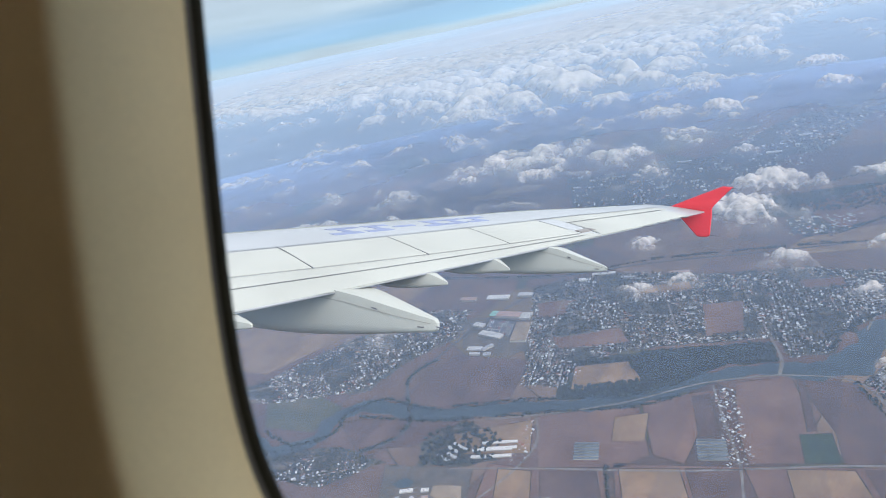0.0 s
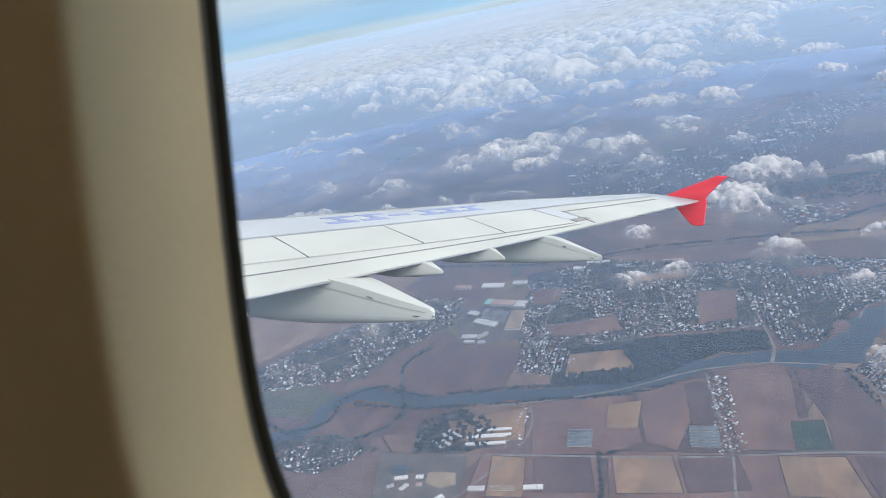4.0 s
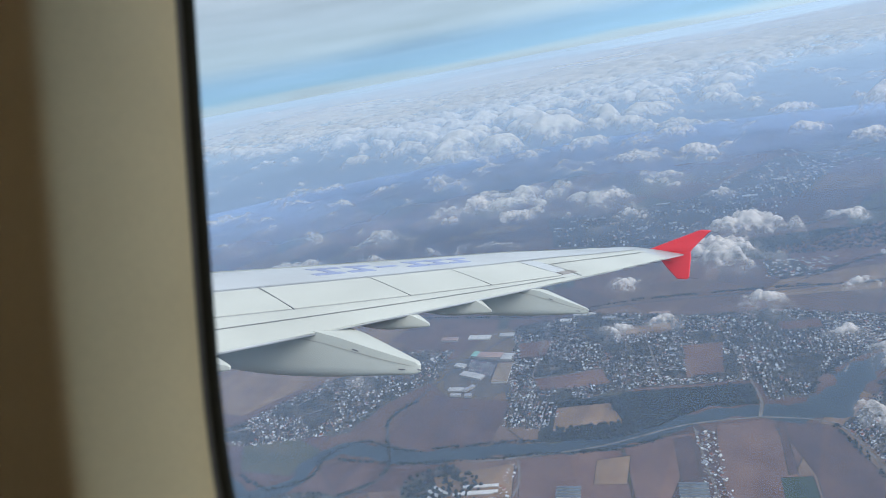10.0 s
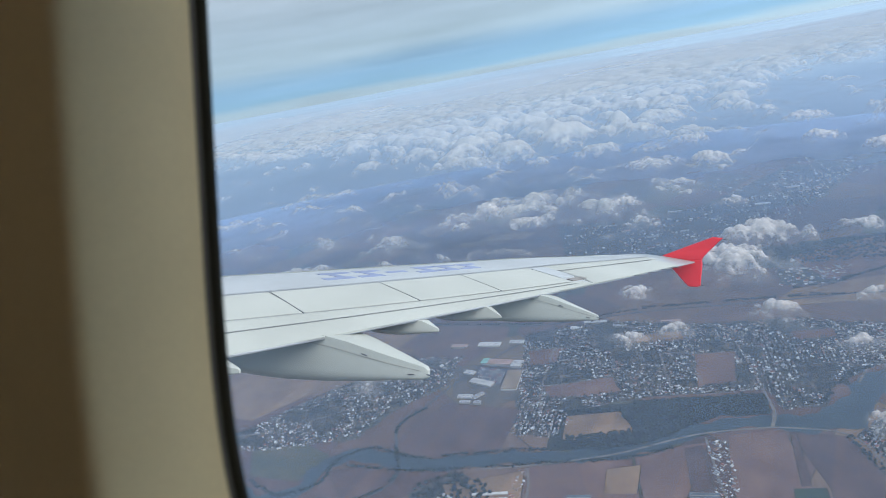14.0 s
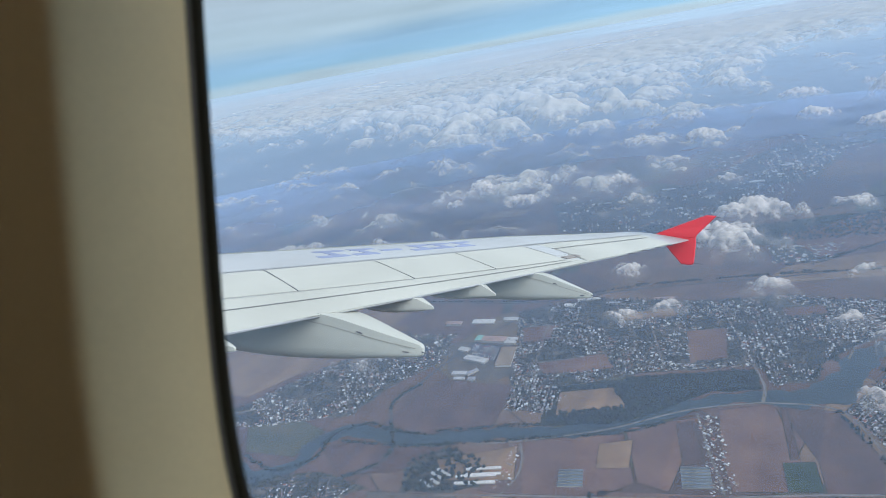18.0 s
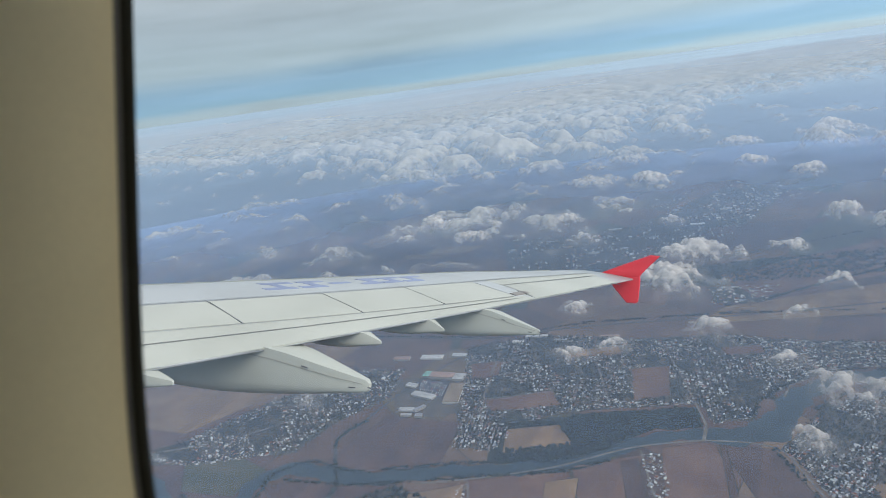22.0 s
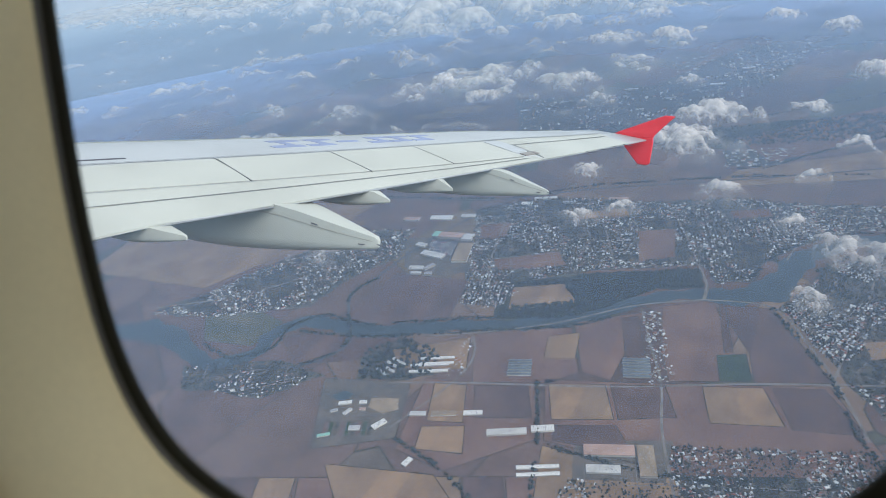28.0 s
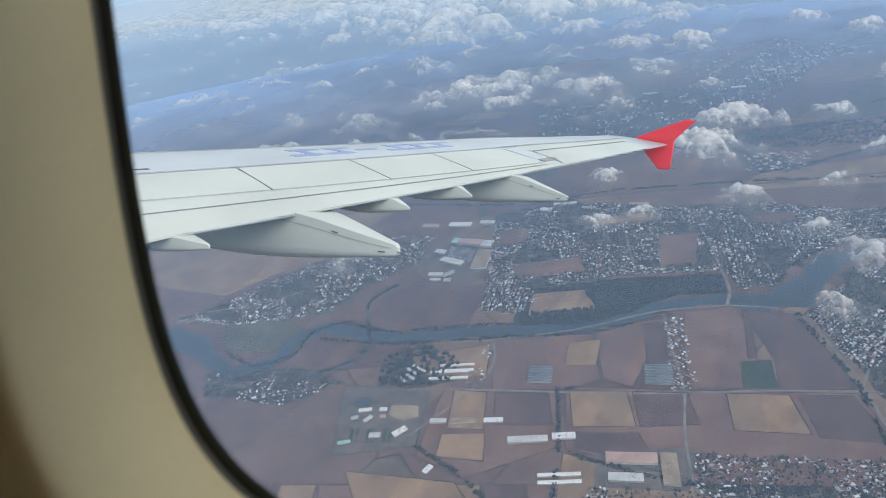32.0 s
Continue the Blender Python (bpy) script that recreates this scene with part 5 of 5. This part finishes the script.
shed_row(-162, 905, 12, 7, 44, 4.6, 3.0, GLASSROOF, "low greenhouse covered in dull film", "greenhouse")
shed_row(-350, 857, 14, 6, 40, 5.0, 2.6, GLASSROOF, "low greenhouse covered in dull film", "greenhouse")
shed_row(-505, 815, 18, 2, 70, 6, 12, ROOFS[0], "long white terrace of row houses", "row_houses")
shed_row(-500, 838, 18, 2, 62, 6, 10, ROOFS[0], "long white terrace of row houses", "row_houses")
shed_row(-575, 800, -22, 4, 34, 5, 8, SHED, "long pale farm shed in a row", "farm_shed")
shed_row(-250, 640, 20, 2, 60, 6, 8, ROOFS[0], "long white farm shed in a field", "farm_shed")

# ---------------------------------------------------------------- clouds


def cloud_material(name, body, fine, low, high, relief=0.8):
    """White water droplets: light passes through, edges thin out where the stored density runs low."""
    m = bpy.data.materials.new(name)
    m.use_nodes = True
    t = m.node_tree
    t.nodes.clear()
    out = node(t, "ShaderNodeOutputMaterial")
    dif = node(t, "ShaderNodeBsdfDiffuse", ins={"Color": (*body, 1)})
    tra = node(t, "ShaderNodeBsdfTranslucent", ins={"Color": (*body, 1)})
    mix = node(t, "ShaderNodeMixShader", ins={"Fac": 0.42})
    t.links.new(dif.outputs[0], mix.inputs[1])
    t.links.new(tra.outputs[0], mix.inputs[2])
    co = node(t, "ShaderNodeTexCoord")
    n1 = node(t, "ShaderNodeTexNoise", ins={"Scale": fine, "Detail": 9.0, "Roughness": 0.68})
    t.links.new(co.outputs["Object"], n1.inputs["Vector"])
    den = node(t, "ShaderNodeAttribute", attribute_name="thickness")
    fray = node(t, "ShaderNodeMath", operation="MULTIPLY_ADD", ins={1: 1.9, 2: -0.95})
    t.links.new(n1.outputs["Fac"], fray.inputs[0])
    add = node(t, "ShaderNodeMath", operation="ADD")
    t.links.new(den.outputs["Fac"], add.inputs[0])
    t.links.new(fray.outputs[0], add.inputs[1])
    al = node(t, "ShaderNodeMapRange", interpolation_type="SMOOTHSTEP", ins={"From Min": low, "From Max": high})
    t.links.new(add.outputs[0], al.inputs["Value"])
    clear = node(t, "ShaderNodeBsdfTransparent")
    fin = node(t, "ShaderNodeMixShader")
    t.links.new(al.outputs[0], fin.inputs["Fac"])
    t.links.new(clear.outputs[0], fin.inputs[1])
    t.links.new(mix.outputs[0], fin.inputs[2])
    bp = node(t, "ShaderNodeBump", ins={"Strength": relief, "Distance": 0.1 / fine})
    t.links.new(n1.outputs["Fac"], bp.inputs["Height"])
    for n in (dif, tra):
        t.links.new(bp.outputs[0], n.inputs["Normal"])
    t.links.new(fin.outputs[0], out.inputs[0])
    return m


CLOUD = cloud_material("cloud_body", (0.9, 0.88, 0.86), 0.06, 0.15, 1.3, 0.45)
DECK = cloud_material("cloud_deck_body", (0.86, 0.86, 0.82), 0.03, 0.1, 1.25, 0.3)
nrng = np.random.default_rng(11)
TAB = nrng.random((256, 256, 3))


def cells(x, y, seed=0):
    """Round bumps: one minus the distance to the nearest of scattered points, unit spacing."""
    xi, yi = np.floor(x).astype(int), np.floor(y).astype(int)
    best = np.full(x.shape, 9.0)
    for dx in (-1, 0, 1):
        for dy in (-1, 0, 1):
            c = TAB[(xi + dx + seed) & 255, (yi + dy + seed * 3) & 255]
            d = np.hypot(xi + dx + c[..., 0] - x, yi + dy + c[..., 1] - y) / (0.75 + 0.5 * c[..., 2])
            best = np.minimum(best, d)
    return np.clip(1 - best ** 2, 0, 1)


def value(x, y, seed=0):
    """Smooth noise in 0..1, unit spacing."""
    xi, yi = np.floor(x).astype(int), np.floor(y).astype(int)
    u, v = x - xi, y - yi
    u, v = u * u * (3 - 2 * u), v * v * (3 - 2 * v)

    def at(i, j):
        return TAB[(i + seed) & 255, (j + 7 * seed) & 255, 0]
    return (at(xi, yi) * (1 - u) + at(xi + 1, yi) * u) * (1 - v) + (at(xi, yi + 1) * (1 - u) + at(xi + 1, yi + 1) * u) * v


def rough(x, y, size, seed=0, octaves=4):
    s, a = 0, 0.5
    for k in range(octaves):
        s = s + a * value(x / size * 2 ** k, y / size * 2 ** k, seed + 5 * k)
        a *= 0.5
    return s


def heaps(x, y, size, seed=0):
    """Cauliflower relief: bumps upon bumps."""
    return 0.6 * cells(x / size, y / size, seed) + 0.27 * cells(x / size * 2.1, y / size * 2.1, seed + 9) + 0.13 * cells(x / size * 4.6, y / size * 4.6, seed + 17)


def puffs(x, y, size, seed, cover):
    """Lone domes on scattered points; the more cover, the more of them stand, until they close up."""
    x, y = x / size, y / size
    xi, yi = np.floor(x).astype(int), np.floor(y).astype(int)
    best = np.zeros(x.shape)
    for dx in (-1, 0, 1):
        for dy in (-1, 0, 1):
            c = TAB[(xi + dx + seed) & 255, (yi + dy + seed * 3) & 255]
            rnd = TAB[(xi + dx + seed + 50) & 255, (yi + dy + seed * 3 + 90) & 255, 2]
            dd = np.hypot(xi + dx + c[..., 0] - x, (yi + dy + c[..., 1] - y) * 1.15) / (0.6 + 0.5 * c[..., 2])
            best = best + np.exp(5 * (np.clip(2.0 * (cover - rnd), -1.2, 0.25) + 0.75 - np.minimum(dd, 1.6) ** 2))
    return np.clip(np.log(best + 1e-3) / 5, -1, 1.1)


def sheet(name, X, Y, Z, density, mat):
    """A surface over a grid, with its density stored on the points."""
    n, m = X.shape
    idx = np.arange(n * m).reshape(n, m)
    F = np.stack([idx[:-1, :-1], idx[1:, :-1], idx[1:, 1:], idx[:-1, 1:]], -1).reshape(-1, 4)
    D = density.ravel()
    F = F[D[F].max(1) > -0.14]
    used = np.unique(F)
    back = np.zeros(n * m, dtype=np.int32)
    back[used] = np.arange(len(used))
    me = fast_mesh(name, np.stack([X, Y, Z], -1).reshape(-1, 3)[used], back[F], [mat], smooth=True)
    me.attributes.new("thickness", "FLOAT", "POINT").data.foreach_set("value", D[used].astype(np.float32))
    return me


def single_cloud(x, y, z, size, tall, seed, thin):
    """A lone cumulus: a heaped body that thins out at its rim."""
    n = 90
    u = np.linspace(-1, 1, n)
    U, V = np.meshgrid(u, u)
    px, py = U * size, V * size * 0.9
    wx = px + size * 0.9 * (rough(px + 900 + 77 * seed, py + 400, size * 0.8, seed) - 0.47)
    wy = py + size * 0.9 * (rough(px + 300, py + 800 + 91 * seed, size * 0.8, seed + 3) - 0.47)
    dome = 1 - np.hypot(wx / (size * 0.62), wy / (size * 0.5)) ** 1.4
    h = heaps(px + 5000 + 131 * seed, py + 5000, size * 0.3, seed)
    den = 0.75 * dome + 0.85 * (h - 0.52) + 0.5 * (rough(px + 2000, py + 31 * seed, size * 0.5, seed + 2) - 0.5)
    den = den + 0.2
    if thin:
        den = den - 0.25
    den = np.where(np.maximum(np.abs(U), np.abs(V)) > 0.97, -1, den)
    body = np.clip(den, 0, 1.2)
    top = 1.7 * tall * (0.6 * body ** 0.7 + 0.3 * h * np.clip(body * 1.5, 0, 1))
    top = top + tall * 0.6 * (rough(px + 7000, py + 53 * seed, size * 0.45, seed + 4) - 0.47) * np.clip(body * 2, 0, 1)
    a = sheet("cloud", px, py, top, den, CLOUD)
    ob = new("cloud", a)
    ob.matrix_world = pose(x, y, z)
    return tagged(ob, "thin ragged white cloud wisp floating in the air" if thin else "small heaped white cumulus cloud floating in the air", "cloud", "scattered clouds")


BASE = 330
CUMULUS_A = [(-103, 995, 105, 38, 0), (-74, 1139, 100, 34, 0), (-234, 916, 48, 16, 0), (-43, 840, 62, 22, 1), (99, 701, 78, 22, 1), (51, 610, 42, 14, 1), (53, 918, 44, 14, 1), (66, 1236, 44, 14, 0), (123, 1041, 50, 16, 1), (180, 1429, 64, 26, 0), (-378, 1469, 62, 22, 0), (-682, 1397, 80, 36, 0)]
CUMULUS_B = [(-508, 597, 62, 14, 1), (-211, 760, 40, 12, 1), (211, 2256, 160, 50, 0), (-244, 1841, 80, 34, 0), (-742, 1346, 44, 16, 0), (-165, 801, 40, 10, 1), (40, 776, 44, 12, 1), (239, 1363, 64, 26, 0), (265, 2488, 140, 50, 0), (330, 1150, 70, 30, 1), (-420, 1900, 80, 26, 0), (150, 1900, 70, 26, 0)]
CUMULUS_C = [(20, 2080, 80, 26, 0), (-560, 1330, 60, 20, 0), (-300, 1300, 60, 20, 1), (430, 2250, 130, 40, 0), (640, 2350, 120, 40, 1), (330, 1750, 80, 30, 0), (480, 1600, 80, 30, 1), (-150, 1450, 60, 18, 1), (-20, 2450, 110, 34, 0), (-330, 2250, 90, 30, 0)]
for i, (x, y, s, h, thin) in enumerate(CUMULUS_A + CUMULUS_B + CUMULUS_C):
    single_cloud(x, y, BASE, s, h, i + 1, thin)

# the deck: one broken sea of heaps that closes towards the horizon
az = np.radians(np.linspace(-66, 44, 1000))
rr = 850 * (4850 / 850) ** np.linspace(0, 1, 600)
A, RR = np.meshgrid(az, rr)
DX, DY = RR * np.sin(A), RR * np.cos(A)
front = [(-6000, 3600), (-2314, 1760), (-1427, 1366), (-1242, 1420), (-795, 1235), (-633, 1251), (-466, 1370), (-323, 1413), (-224, 1573), (-149, 1925), (-42, 2450), (493, 2700), (2500, 3300), (6000, 4600)]
d = DY - np.interp(DX, [p[0] for p in front], [p[1] for p in front])
big = rough(DX + 4000, DY + 4000, 520, 1, 3) - 0.44
wide = rough(DX + 14000, DY + 3000, 1100, 4, 2) - 0.36
cover = np.clip(0.1 + (d - 450) / 1000, -0.25, 0.8) + 1.1 * big + 0.9 * wide + 1.1 * np.clip((RR - 2900) / 700, 0, 1) * (0.45 + 0.55 * np.clip((DX + 2600) / 1600, 0, 1)) + 0.2 * np.clip(1 - np.abs(DX + 300) / 700, 0, 1)
bx = 110 * (rough(DX + 100, DY + 7000, 110, 6, 4) - 0.47)
by = 110 * (rough(DX + 5100, DY + 2000, 110, 16, 4) - 0.47)
p1 = puffs(DX + bx, DY + by, 95, 3, cover)
p2 = puffs(DX + bx, DY + by, 48, 21, cover - 0.12)
p3 = puffs(DX + 2 * bx, DY + 2 * by, 280, 31, cover)
w = np.clip((RR - 1900) / 1500, 0, 1)
hh = np.maximum(np.maximum(p1, p2 * 0.7), p3 * w)
lumps = heaps(DX + 9000 + 0.5 * bx, DY + 9000 + 0.5 * by, 30, 3) - 0.5
lumps = lumps + 0.45 * (heaps(DX + 3000 + 0.3 * bx, DY + 1000 + 0.3 * by, 13, 23) - 0.5)
frays = rough(DX + 800, DY + 8000, 70, 8, 5) - 0.48
den = 0.95 * hh - 0.05 + 0.4 * lumps + 1.5 * frays
den = np.maximum(den, 1.0 * (cover - 0.5) + 0.8 * big + 0.3 * lumps + 1.2 * frays)
den = np.where(d < -420, -1, den)
body = np.clip(den, 0, 1.2)
low = 1 - 0.7 * np.clip((RR - 1900) / 2000, 0, 1)
top = 385 + 205 * np.clip((RR - 1100) / 3700, 0, 1) + 52 * low * np.clip(hh, 0, 1.1) * np.clip(body * 1.5, 0, 1) + 12 * low * lumps * np.clip(body * 2, 0, 1) + low * (40 * frays * np.clip(body * 2, 0, 1) + 50 * big) + 40 * wide
deck = new("cloud_deck", sheet("cloud_deck", DX, DY, top, den, DECK))
tagged(deck, "broken deck of heaped white clouds over the land", "clouds", kind="stuff")

# ---------------------------------------------------------------- tinted sheets painted as distance haze


# Haze put into a sheet: its opacity climbs with distance from the centre.
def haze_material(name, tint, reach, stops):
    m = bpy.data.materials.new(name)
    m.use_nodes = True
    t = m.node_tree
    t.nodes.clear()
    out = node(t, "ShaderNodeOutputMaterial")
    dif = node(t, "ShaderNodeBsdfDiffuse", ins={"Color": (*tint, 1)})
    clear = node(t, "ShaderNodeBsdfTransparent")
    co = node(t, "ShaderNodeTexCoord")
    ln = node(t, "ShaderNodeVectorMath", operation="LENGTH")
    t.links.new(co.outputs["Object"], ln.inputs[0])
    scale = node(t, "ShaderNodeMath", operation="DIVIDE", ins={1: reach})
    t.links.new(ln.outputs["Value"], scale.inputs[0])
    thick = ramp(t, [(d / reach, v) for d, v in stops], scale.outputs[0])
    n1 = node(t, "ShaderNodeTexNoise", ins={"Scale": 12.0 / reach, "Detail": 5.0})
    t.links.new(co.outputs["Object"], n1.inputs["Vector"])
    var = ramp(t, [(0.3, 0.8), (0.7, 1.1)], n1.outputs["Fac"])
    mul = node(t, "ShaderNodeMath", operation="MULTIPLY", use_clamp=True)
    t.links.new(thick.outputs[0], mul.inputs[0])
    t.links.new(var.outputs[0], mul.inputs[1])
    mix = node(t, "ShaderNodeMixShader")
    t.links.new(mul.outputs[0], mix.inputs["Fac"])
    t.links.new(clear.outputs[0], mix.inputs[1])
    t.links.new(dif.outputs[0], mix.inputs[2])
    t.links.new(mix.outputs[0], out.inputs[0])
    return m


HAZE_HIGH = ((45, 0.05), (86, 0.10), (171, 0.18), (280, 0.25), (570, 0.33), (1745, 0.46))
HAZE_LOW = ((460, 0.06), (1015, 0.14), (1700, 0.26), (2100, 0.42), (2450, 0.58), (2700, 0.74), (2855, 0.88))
for z, reach, tint, stops, label in ((ALT - 40, 4880, (0.35, 0.52, 0.73), HAZE_HIGH, "bluish sheet below the aircraft, painted as distance haze"), (290.0, 2863, (0.325, 0.5, 0.82), HAZE_LOW, "bluish sheet over the land, painted as distance haze")):
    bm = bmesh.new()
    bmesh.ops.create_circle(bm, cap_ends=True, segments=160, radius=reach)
    haze = part("haze_layer", bm, haze_material("painted_haze", tint, reach, stops))
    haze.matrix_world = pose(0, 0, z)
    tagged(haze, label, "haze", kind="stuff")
